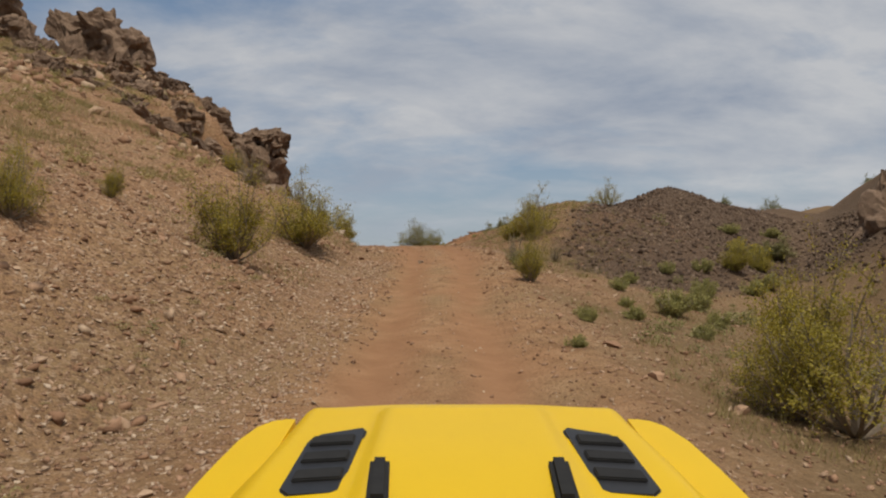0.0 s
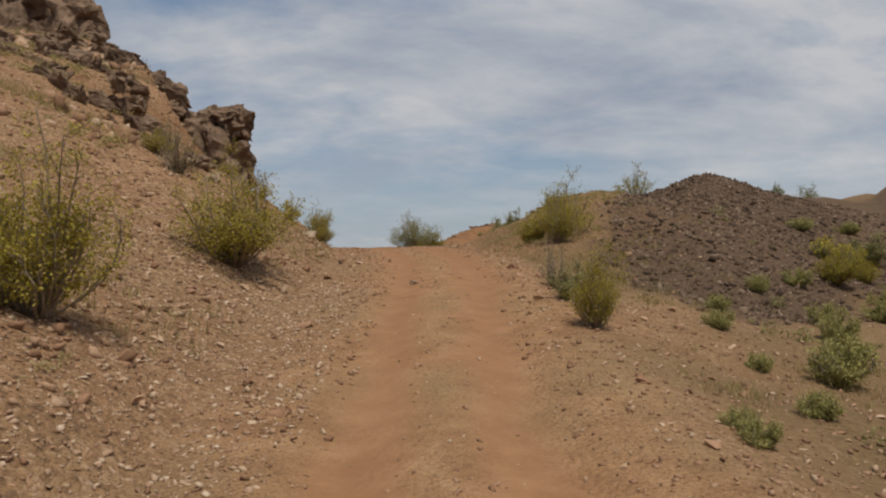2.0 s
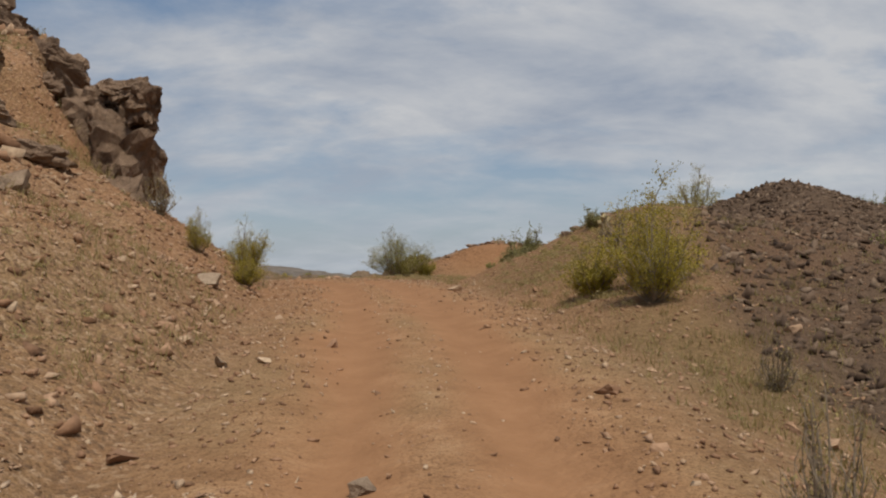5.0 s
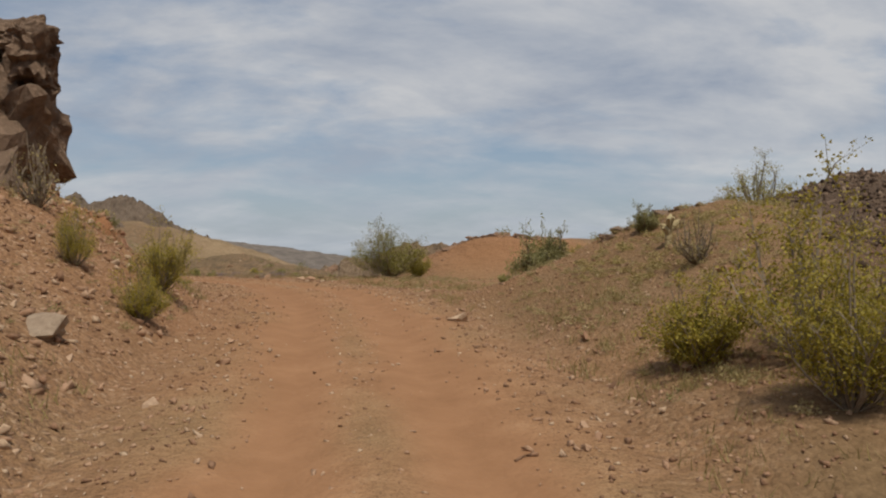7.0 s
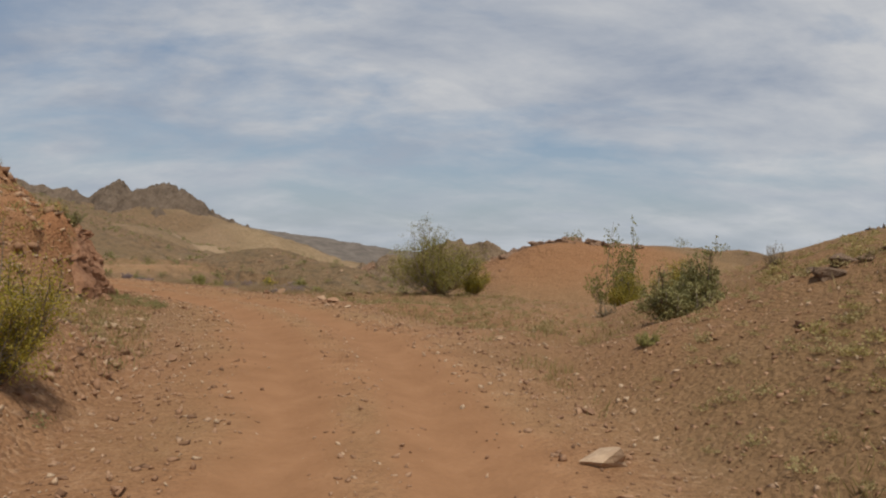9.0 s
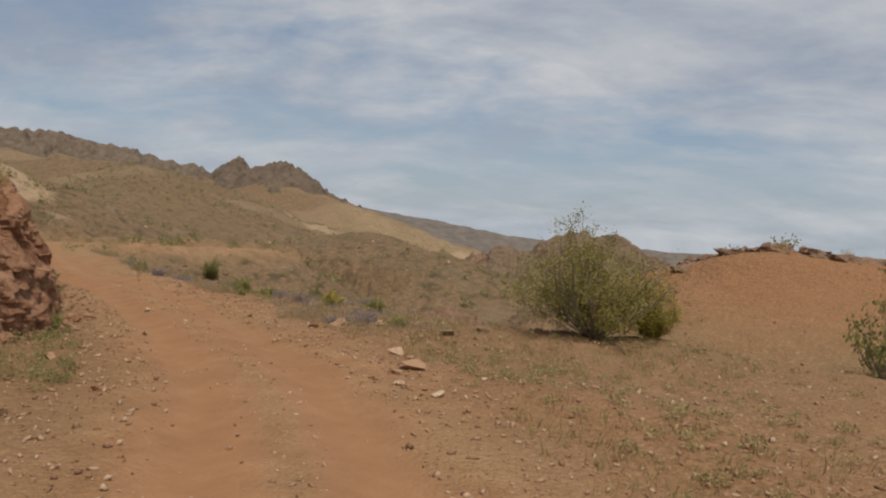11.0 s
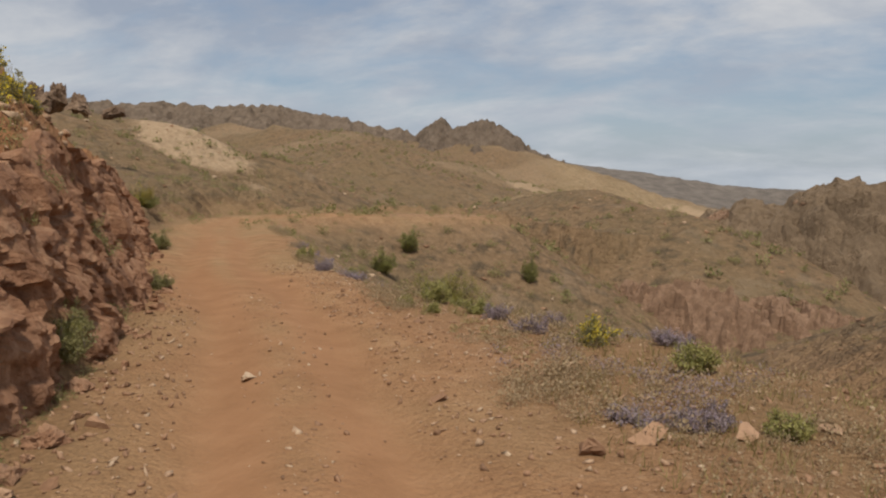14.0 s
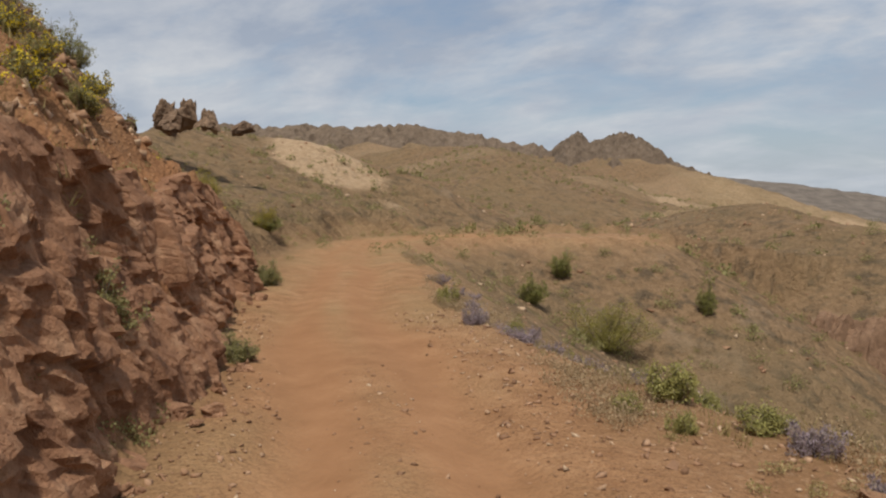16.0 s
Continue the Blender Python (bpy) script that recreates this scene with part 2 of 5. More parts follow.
TWIG = plain_material("grey_twigs", (0.28, 0.225, 0.165), 0.9, 0.1, 0.4)


# the lie of the land
TABLE = np.random.RandomState(7).rand(256, 256)


def vnoise(x, y):
    xi, yi = np.floor(x).astype(int), np.floor(y).astype(int)
    fx, fy = x - xi, y - yi
    fx, fy = fx * fx * (3 - 2 * fx), fy * fy * (3 - 2 * fy)
    a, b, c, d = (TABLE[(xi + i) % 256, (yi + j) % 256] for i, j in ((0, 0), (1, 0), (0, 1), (1, 1)))
    return (a * (1 - fx) + b * fx) * (1 - fy) + (c * (1 - fx) + d * fx) * fy - 0.5


def fbm(x, y, scale, octaves=4, gain=0.5):
    v, amp = 0 * x, 1.0
    for k in range(octaves):
        f = 2 ** k / scale
        v = v + amp * vnoise(x * f + 17.3 * k, y * f + 5.1 * k)
        amp *= gain
    return v


def ridged(x, y, scale, octaves=4):
    v, amp = 0 * x, 1.0
    for k in range(octaves):
        f = 2 ** k / scale
        v = v + amp * (0.5 - 2 * np.abs(vnoise(x * f + 31.7 * k, y * f + 11.9 * k)))
        amp *= 0.5
    return v


# the track: bends of its middle line, with its height
TRACK = [(0.0, -60, -4.6), (0, -20, -1.6), (0, 0, 0.05), (-0.05, 8, 0.83), (-0.1, 14, 1.48), (-0.1, 20, 2.2), (-0.25, 25, 2.66), (-0.8, 30, 2.98),
         (-1.6, 35.5, 3.24), (-2.4, 39.2, 3.36), (-3.5, 42.2, 3.4), (-5.3, 45.8, 3.42), (-8.3, 49.9, 3.4), (-12.7, 55.0, 3.36), (-16.6, 58.6, 3.34), (-21.4, 64.3, 3.3), (-25.6, 69.0, 3.27), (-28.9, 73.8, 3.2), (-30.2, 78.5, 3.15), (-28.5, 83.5, 3.1), (-24, 88, 3.05)]
FAR_TRACK = [(-46, 129, 0), (-43.5, 126.5, 0), (-41, 124.8, 0), (-39, 122.5, 0), (-37, 119.0, 0), (-34.5, 116, 0)]


def spline(pts, step=0.3):
    pts = np.array(pts, float)
    d = np.concatenate([[0], np.cumsum(np.hypot(*np.diff(pts[:, :2], axis=0).T))])
    m = np.gradient(pts, d, axis=0)
    s = np.arange(0, d[-1], step)
    k = np.clip(np.searchsorted(d, s, "right") - 1, 0, len(d) - 2)
    h = (d[k + 1] - d[k])[:, None]
    u = ((s - d[k])[:, None]) / h
    p = (2 * u**3 - 3 * u**2 + 1) * pts[k] + (u**3 - 2 * u**2 + u) * h * m[k] + (3 * u**2 - 2 * u**3) * pts[k + 1] + (u**3 - u**2) * h * m[k + 1]
    return p, s


TP, TS = spline(TRACK)
TS = TS - 60.0
TD = np.gradient(TP[:, :2], axis=0)
TD = TD / np.linalg.norm(TD, axis=1)[:, None]
TRISE = np.gradient(TP[:, 2], TS)
FP, FS = spline(FAR_TRACK)


def nearest(x, y, pts):
    """Index of the nearest sample of a line, and the distance."""
    idx, dist = np.zeros(x.shape, int), np.zeros(x.shape)
    for a in range(0, len(x), 20000):
        d2 = (x[a:a + 20000, None] - pts[None, :, 0]) ** 2 + (y[a:a + 20000, None] - pts[None, :, 1]) ** 2
        idx[a:a + 20000] = d2.argmin(1)
        dist[a:a + 20000] = np.sqrt(d2.min(1))
    return idx, dist


def along_track(x, y):
    """Way along the track, offset (right is positive) and the track's height there."""
    i, _ = nearest(x, y, TP)
    dx, dy = x - TP[i, 0], y - TP[i, 1]
    side = dx * TD[i, 1] - dy * TD[i, 0]
    far = np.hypot(dx, dy)
    along = dx * TD[i, 0] + dy * TD[i, 1]
    u = np.where(np.abs(along) < 0.3, side, np.where(side >= 0, far, -far))
    along = np.clip(along, -0.2, 0.2)
    return TS[i] + along, u, TP[i, 2] + along * TRISE[i]


def tent(x, y, pts, slope, rnd=1.0):
    """A ridge over a bent line of (x, y, height), falling off to both sides."""
    best = np.full(x.shape, -1e4)
    for (ax, ay, az), (bx, by, bz) in zip(pts[:-1], pts[1:]):
        dx, dy = bx - ax, by - ay
        u = np.clip(((x - ax) * dx + (y - ay) * dy) / (dx * dx + dy * dy), 0, 1)
        d = np.hypot(x - ax - u * dx, y - ay - u * dy)
        best = np.maximum(best, az + u * (bz - az) - slope * (np.sqrt(d * d + rnd * rnd) - rnd))
    return best


def smooth(a, b, v):
    v = np.clip((v - a) / (b - a), 0, 1)
    return v * v * (3 - 2 * v)


HILL_WEST = [(-45, -30, 15), (-34, 0, 13.5), (-29, 25, 13.5), (-25.5, 43, 15.5), (-20.8, 51.8, 15.5), (-14.5, 44.0, 12.3), (-10, 39.0, 6.6)]
HILL_NORTH = [(-20.8, 51.8, 16.0), (-26.5, 59.2, 10.4), (-30, 63, 9.0), (-42, 73, 9.0), (-62, 92, 9.6)]
HEAP = [(13.1, 44.6, 6.7), (10.2, 36.5, 5.2), (7.5, 29, 3.3), (6.0, 25, 2.4)]
SHOULDER_EAST = [(13.1, 44.6, 6.0), (22, 53, 5.9), (28, 64, 6.6), (50, 80, 9)]
KNOLL = [(3.6, 28.5, 3.3), (6.0, 33, 4.6), (6.4, 38, 5.3), (9.5, 46, 5.5), (11.5, 52, 4.5), (10.5, 58, 4.2), (6.5, 61, 4.9), (3.6, 61.4, 5.25), (12, 66, 5)]
HILL_EAST = [(17, 8, 5.5), (20, 20, 7.0), (26, 38, 8.0), (38, 60, 11), (60, 72, 15)]
CLAY_HILL = [(-60, 88, 9.5), (-51, 92, 9.2), (-46, 96, 7.2), (-42, 101, 4.5)]
MID_HILL = [(-46, 132, -1), (-33, 122, 2.4), (-22.5, 112, 4.4), (-13, 103, 2.6), (-8, 99.5, 0.4), (-4, 92, -3.5)]
RED_HILL = [(-12.1, 109.5, -1.0), (-8.6, 111.2, 0.6), (-2.5, 114, 1.8), (1, 115.5, 1.4), (14, 120, 0.5), (26, 118, 0)]
BROAD_HILL = [(-30, 165, 0), (-66, 150, 5), (-95, 190, 10), (-125, 235, 16), (-175, 250, 18), (-260, 260, 22)]
PEAK_HILL = [(-250, 420, 19), (-190, 395, 21), (-167, 400, 22.5), (-149, 405, 23.5), (-124, 411, 14), (-104, 417, 6), (-60, 425, -4)]
JAGGED = [(-800, 300, 52), (-640, 440, 50), (-515, 532, 46), (-480, 560, 45), (-445, 596, 45), (-400, 625, 42), (-378, 643, 38), (-334, 668, 30), (-260, 700, 10)]
FAR_RIDGE = [(-900, 1300, 60), (-420, 1480, 36), (-320, 1516, 23), (-230, 1530, 8), (-139, 1543, -5), (200, 1560, -18), (900, 1300, -20), (1600, 700, 10)]
BACK = [(-200, -220, 25), (0, -260, 10), (180, -180, 25), (200, 20, 22)]


def base_height(x, y, u):
    r = np.hypot(x + 8, y - 45)
    floor = np.interp(y, [-3000, -80, -20, 0, 30, 52, 66, 84, 120, 200, 600, 3000], [-30, -10, -4.5, -2.2, 0.3, 1.4, -7.5, -10, -11, -13, -26, -60])
    far_amp = smooth(60, 500, r)
    hills = [floor]
    for pts, slope, rnd in ((HILL_WEST, 0.43, 1.5), (HILL_NORTH, 0.5, 2), (HEAP, 0.55, 0.8), (SHOULDER_EAST, 0.33, 2), (KNOLL, 0.45, 1.5), (HILL_EAST, 0.75, 1.5),
                            (CLAY_HILL, 0.55, 2), (MID_HILL, 0.52, 4), (RED_HILL, 0.7, 2), (BROAD_HILL, 0.30, 6), (PEAK_HILL, 0.33, 4), (JAGGED, 0.4, 6), (FAR_RIDGE, 0.2, 20), (BACK, 0.25, 10)):
        q = tent(x, y, pts, slope, rnd)
        hills.append(q - 8 * np.clip(u - 1, 0, 30) if pts in (HILL_WEST, HILL_NORTH) else q)
    top = np.max(hills, axis=0)
    soft = 0.35
    h = top + soft * np.log(np.sum([np.exp(np.clip((q - top) / soft, -40, 0)) for q in hills], axis=0))
    wild = smooth(45, 110, r)
    h = h + smooth(52, 80, r) * smooth(420, 200, r) * (ridged(x, y, 8.5, 4) * 0.75 + ridged(x, y, 3.2, 3) * 0.3) + smooth(80, 140, r) * smooth(600, 300, r) * ridged(x, y, 16, 4) * 1.6
    h = h + wild * (ridged(x, y, 24, 5) * 2.2 + far_amp * ridged(x, y, 70, 5) * 4.0) + smooth(380, 560, r) * smooth(1200, 900, r) * (ridged(x, y, 38, 4) * 15 - 5)
    return h, r


FOOT_S, FOOT_A = [-60, 0, 8, 12, 17, 30, 42, 46, 48, 49.7, 51, 52.5, 56, 60, 67, 70, 80], [9, 4.5, 2.8, 2.05, 2.3, 2.5, 2.9, 3.3, 3.4, 2.9, 2.3, 2.0, 1.9, 1.6, 1.6, 2.0, 2.3]
LIP_S, LIP_A = [40, 48, 50, 51.3, 53, 55, 57, 59, 61, 65, 80], [11, 9.5, 8.0, 6.0, 5.0, 4.4, 3.6, 2.7, 2.3, 2.0, 2.2]


def terrain(x, y):
    """Height and surface masks at points (arrays)."""
    s, u, zr = along_track(x, y)
    n, r = base_height(x, y, u)
    a = np.abs(u)
    left = u < 0
    # west side: a foot set back from the track, a slope, later a cut bank
    foot = np.interp(s, FOOT_S, FOOT_A)
    k = np.interp(s, [0, 12, 17, 22, 27, 31, 37, 38.5, 41, 47, 49, 67, 71, 80], [0.44, 0.5, 0.47, 0.5, 0.6, 0.62, 0.67, 0.55, 0.27, 0.28, 2.1, 2.1, 0.6, 0.4])
    bank = smooth(47.0, 49.2, s)
    wob = fbm(x, y, 3.0, 3) * 0.25 * bank + fbm(x, y, 7.0, 3) * 0.9 * (1 - 0.85 * bank) - 0.2 * bank
    out = np.maximum(0, a - foot + wob * smooth(0, 2, a - foot + 1))
    up_l = (1 - bank) * (k * out - np.interp(s, [0, 22, 29], [0.013, 0.011, 0.0]) * np.clip(out - 5, 0, 9) ** 2) + bank * (np.minimum(k * out, np.interp(s, [48, 50, 56, 66, 69, 72], [1.5, 1.6, 2.1, 2.1, 1.6, 0.9])) + np.interp(s, [48, 52, 55, 60, 66, 71, 76, 85], [0.1, 0.5, 1.2, 1.2, 1.25, 1.25, 0.4, 0.3]) * np.maximum(0, out - 1.2))
    up_l = up_l + smooth(37, 42, s) * smooth(58, 54, s) * 1.8 * np.maximum(0, out - 2.8) + smooth(54, 58, s) * smooth(67, 63, s) * 1.7 * np.maximum(0, out - 5)
    up_r = np.interp(s, [0, 20, 30, 36, 45, 52, 60], [0.1, 0.2, 0.36, 0.42, 0.34, 0.2, 0.12]) * np.maximum(0, a - 2.2)
    dn_r = np.where(s < 40, np.interp(s, [20, 26, 33], [0.24, 0.12, 0.0]) * np.maximum(0, a - 1.9), 0.02 * np.maximum(0, a - 2) + 0.52 * np.maximum(0, a - np.interp(s, LIP_S, LIP_A) + 0.4 * fbm(x, y, 5, 3)))
    dn_l = 0.12 * np.maximum(0, a - 2.5)
    near = smooth(34, 22, a)
    hi = zr + np.where(left, up_l, up_r) + (1 - near) * 200
    lo = zr - np.where(left, dn_l, dn_r) - (1 - near) * 400
    h = np.clip(n, lo, hi)
    on = smooth(2.5, 1.5, a) * (s < 95)
    # ruts and a crown
    rut = np.exp(-((a - 0.72) / 0.33) ** 2)
    h = h - on * (0.1 * rut - 0.025)
    offroad = smooth(1.5, 3.2, a + 0.6 * fbm(x, y, 1.7, 3))
    steep = np.where(left, smooth(2.5, 5, a), smooth(3, 8, a) * 0.6) * near + (1 - near)
    h = h + offroad * (0.07 * fbm(x, y, 0.9, 4, 0.6) + 0.16 * fbm(x, y, 2.6, 3)) + steep * (0.45 * fbm(x, y, 5.0, 4) + 0.10 * ridged(x, y, 1.4, 3) * smooth(140, 40, r))
    h = h + bank * left * smooth(0.0, 0.5, out) * smooth(6, 1, out) * (0.65 * ridged(x, y, 1.5, 4) + 0.25 * ridged(x, y, 0.7, 3))
    h = h + 0.004 * on * fbm(x, y, 0.7, 3)
    # masks
    edge = a + 0.6 * fbm(x, y, 3.7, 5, 0.6)
    wide = np.interp(s, [0, 20, 28, 34, 45, 60, 72, 80], [1.12, 1.2, 1.45, 1.6, 1.35, 1.2, 0.95, 0.7])
    road = smooth(wide + 0.25, wide - 0.6, edge) * (s < 100) * (1 - 0.95 * np.exp(-(u / np.interp(s, [0, 24, 34, 70], [0.36, 0.33, 0.2, 0.22])) ** 2) * np.clip(0.85 + 0.9 * fbm(x, y, 0.8, 3), 0, 1))
    road = road + 0.12 * smooth(4.8, 1.8, edge) * smooth(24, 36, s) * (1 - road) * (s < 100)
    road = road * np.interp(s, [70, 80], [1.0, 0.55])
    _, fd = nearest(x, y, FP)
    road = np.maximum(road, 0.8 * smooth(2.0, 1.1, fd))
    ridge_d = -tent(x, y, [(px, py, 0) for px, py, _ in HEAP], 1.0, 0.01)
    heap = smooth(6.3, 4.6, ridge_d + 2.2 * fbm(x, y, 3, 4) + 2.0 * smooth(30, 24, y)) * smooth(-0.9, 0.6, u - np.interp(y, [23, 27, 31.5, 36, 45], [4.6, 4.7, 6.2, 8.6, 13]) + fbm(x, y, 1.5, 3))
    heap = np.maximum(heap, smooth(11, 14, x + 2 * fbm(x, y, 4, 3)) * smooth(75, 55, y) * 0.85)
    red = np.interp(s, [24, 34, 44, 48, 54], [0, 0.34, 0.38, 0.32, 0.18]) * smooth(66, 57, s) * smooth(13, 8, a) * (0.75 + fbm(x, y, 4, 3)) + 0.85 * bank * smooth(71, 66, s) * left * smooth(0.0, 0.4, out) * smooth(3.2, 1.2, out + fbm(x, y, 1.5, 3)) + smooth(7, 2.5, np.hypot(x - 3.5, y - 61)) * 0.7 + 0.25 * smooth(7, 3, np.hypot(x + 11, y - 109) + 4 * fbm(x, y, 5, 3))
    clay = np.maximum(smooth(3.8, 3.0, np.hypot((x + 47.6) / 1.4, y - 90.8) + 1.4 * fbm(x, y, 4, 3)), 0.8 * smooth(0.9, 0.5, np.hypot(x + 40.8, y - 90.5) + 0.5 * fbm(x, y, 1.5, 3)))
    for cx, cy, cr in ((-73.4, 246, 4.5), (-69, 251, 4.0), (-77, 262, 4.0), (-62, 330, 9), (-50, 352, 10), (-41, 372, 10)):
        clay = np.maximum(clay, 0.85 * smooth(cr + 1.5, cr - 1.5, np.hypot((x - cx) / 1.5, (y - cy) / 1.3) + 6 * np.abs(fbm(x, y, 7, 4))))
    pale = smooth(0.5, 0.9, fbm(x, y, 22, 4) + 0.5 + 0.5 * smooth(40, 10, np.hypot(x + 75, y - 260)) + 0.45 * smooth(70, 20, np.hypot(x + 45, y - 300)))
    clay = np.maximum(clay, 0.8 * smooth(9, 6, np.hypot((x + 74) / 1.2, y - 247) + 6 * fbm(x, y, 6, 4)))
    clay = np.maximum(clay, 0.25 * pale * smooth(110, 160, r) * smooth(600, 350, r))
    lip = np.interp(s, LIP_S, LIP_A)
    far = np.maximum(smooth(38, 75, r), smooth(0.5, 7.0, a - lip + 2 * fbm(x, y, 4, 3)) * (u > 0) * smooth(48, 54, s))
    far = np.maximum(far, smooth(14, 26, r) * smooth(54, 62, s) * smooth(2.2, 4.5, a + fbm(x, y, 2.5, 3))) * (1 - 0.6 * np.clip(red, 0, 1))
    bearing = (x + 4.5) / np.maximum(y - 44, 1)
    tan = 0.75 * smooth(112, 134, y + 0.35 * x + 8 * fbm(x, y, 14, 3)) * smooth(420, 330, r) * smooth(-0.38, -0.24, bearing + 0.2 * fbm(x, y, 30, 3))
    # mask of the painted haze, growing with distance from the track
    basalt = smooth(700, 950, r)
    thatch = smooth(1.4, 3.5, u + 0.8 * fbm(x, y, 2.2, 4)) * np.clip(0.74 + 0.9 * fbm(x, y, 3.5, 4), 0, 1) * np.interp(s, [38, 46, 58, 66], [1.0, 0.75, 0.8, 0.5])
    thatch = np.maximum(thatch, smooth(1.15, 1.9, 0.5 * fbm(x, y, 1.2, 3) - u) * smooth(5, 3, a) * np.interp(s, [44, 48, 64, 72], [0.2, 0.85, 0.85, 0.5]))
    stony = np.where(left, 1.0, 0.75) * (1 - on)
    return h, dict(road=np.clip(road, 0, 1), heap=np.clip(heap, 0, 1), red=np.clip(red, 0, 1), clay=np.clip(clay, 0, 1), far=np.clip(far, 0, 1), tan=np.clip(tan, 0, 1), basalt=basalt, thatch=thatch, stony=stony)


def height(x, y):
    h, _ = terrain(np.array([float(x)]), np.array([float(y)]))
    return float(h[0])


def axis(lo, hi, step, reach, grow_lo, grow_hi):
    """Grid lines: even between lo and hi, then ever wider out to reach."""
    out = list(np.arange(lo, hi + step, step))
    for sign, edge, grow in ((1, out[-1], grow_hi), (-1, out[0], grow_lo)):
        d, v = step, edge
        while abs(v) < reach:
            d *= grow
            v += sign * d
            out.append(v)
    return np.array(sorted(out))


def build_ground():
    gx, gy = axis(-19, 13, 0.15, 3200, 1.022, 1.06), axis(3, 68, 0.15, 3200, 1.06, 1.022)
    X, Y = np.meshgrid(gx, gy)
    nx, ny = len(gx), len(gy)
    h, masks = terrain(X.ravel(), Y.ravel())
    co = np.stack([X.ravel(), Y.ravel(), h], 1)
    i = np.arange(nx * (ny - 1)).reshape(ny - 1, nx)[:, :-1].ravel()
    faces = np.stack([i, i + 1, i + nx + 1, i + nx], 1)
    me = bpy.data.meshes.new("ground")
    me.vertices.add(len(co))
    me.vertices.foreach_set("co", co.ravel())
    me.loops.add(faces.size)
    me.loops.foreach_set("vertex_index", faces.ravel())
    me.polygons.add(len(faces))
    me.polygons.foreach_set("loop_start", np.arange(len(faces)) * 4)
    me.polygons.foreach_set("use_smooth", np.ones(len(faces), bool))
    me.update(calc_edges=True)
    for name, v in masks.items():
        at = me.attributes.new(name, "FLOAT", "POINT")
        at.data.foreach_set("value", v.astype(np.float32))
    me.materials.append(GROUND)
    return tagged(new("ground", me), "stony red-brown desert slopes with an orange dirt track", "ground", kind="structure")


build_ground()


# helpers for things
def part(name, bm, material, parent=None, label="", smooth_shade=False):
    me = bpy.data.meshes.new(name)
    bm.to_mesh(me)
    bm.free()
    me.materials.append(material)
    if smooth_shade:
        me.polygons.foreach_set("use_smooth", np.ones(len(me.polygons), bool))
    ob = new(name, me)
    ob.parent = parent
    if label:
        tagged(ob, label)
    return ob


def mesh_part(name, verts, faces, material, parent=None, label=""):
    me = bpy.data.meshes.new(name)
    me.from_pydata(verts, [], faces)
    me.materials.append(material)
    ob = new(name, me)
    ob.parent = parent
    if label:
        tagged(ob, label)
    return ob


def rock_bm(rng, size, cuts=3, rough=0.22, point=0.0):
    """A broken boulder: the hull of a few random points, its faces split and pushed about."""
    bm = bmesh.new()
    for _ in range(16 if cuts > 1 else 9 if cuts else 8):
        v = Vector((rng.gauss(0, 1), rng.gauss(0, 1), rng.gauss(0, 1))).normalized()
        v = Vector([max(-0.72, min(0.72, c)) for c in v]) * (rng.uniform(0.85, 1.1) if cuts else rng.uniform(0.6, 1.3))
        bm.verts.new(v)
    bmesh.ops.convex_hull(bm, input=bm.verts)
    bmesh.ops.delete(bm, geom=[v for v in bm.verts if not v.link_faces], context="VERTS")
    bmesh.ops.triangulate(bm, faces=bm.faces)
    if cuts:
        bmesh.ops.subdivide_edges(bm, edges=bm.edges, cuts=cuts, use_grid_fill=True)
    off = Vector((rng.uniform(0, 50), rng.uniform(0, 50), rng.uniform(0, 50)))
    for v in bm.verts:
        d = noise.fractal(v.co * 1.7 + off, 0.75, 2.1, 6) * rough
        cell = noise.cell(Vector((v.co.x * 2.2, v.co.y * 2.2, v.co.z * 3.5)) + off) * rough * 0.55
        if cuts > 3:
            crack = noise.cell(Vector((v.co.x * 4.6, v.co.y * 4.6, v.co.z * 6.0)) - off) * rough * 0.3
            cell += crack
        v.co *= 1 + (d + cell if cuts else d)
        thin = 1 - point * (v.co.z + 0.8) / 1.6
        v.co = Vector([c * k for c, k in zip(v.co, (size[0] * thin, size[1] * thin, size[2]))])
    return bm


def outcrop(label, rocks, material, seed, category="rock outcrop", point=0.15):
    """A crag: boulders (x, y, z, sizes, turn) wedged together."""
    rng = random.Random(seed)
    x0, y0, z0 = rocks[0][:3]
    root = tagged(new("rock_outcrop"), label, category)
    root.matrix_world = pose(x0, y0, z0)
    for x, y, z, sx, sy, sz, turn in rocks:
        ob = part("boulder", rock_bm(rng, (sx, sy, sz), 6 if max(sx, sy, sz) > 0.75 else 4, 0.3, point), material, root)
        ob.matrix_local = pose(x - x0, y - y0, z - z0, rng.uniform(-10, 10), rng.uniform(-12, 12), turn)
    return root


# shrubs
def tube(verts, faces, pts, r0, r1):
    base, n = len(verts), len(pts)
    for k, p in enumerate(pts):
        r = r0 + (r1 - r0) * k / (n - 1)
        for j in range(3):
            verts.append((p.x + r * math.cos(2.1 * j), p.y + r * math.sin(2.1 * j), p.z))
    for k in range(n - 1):
        for j in range(3):
            a, b = base + 3 * k + j, base + 3 * k + (j + 1) % 3
            faces.append((a, b, b + 3, a + 3))


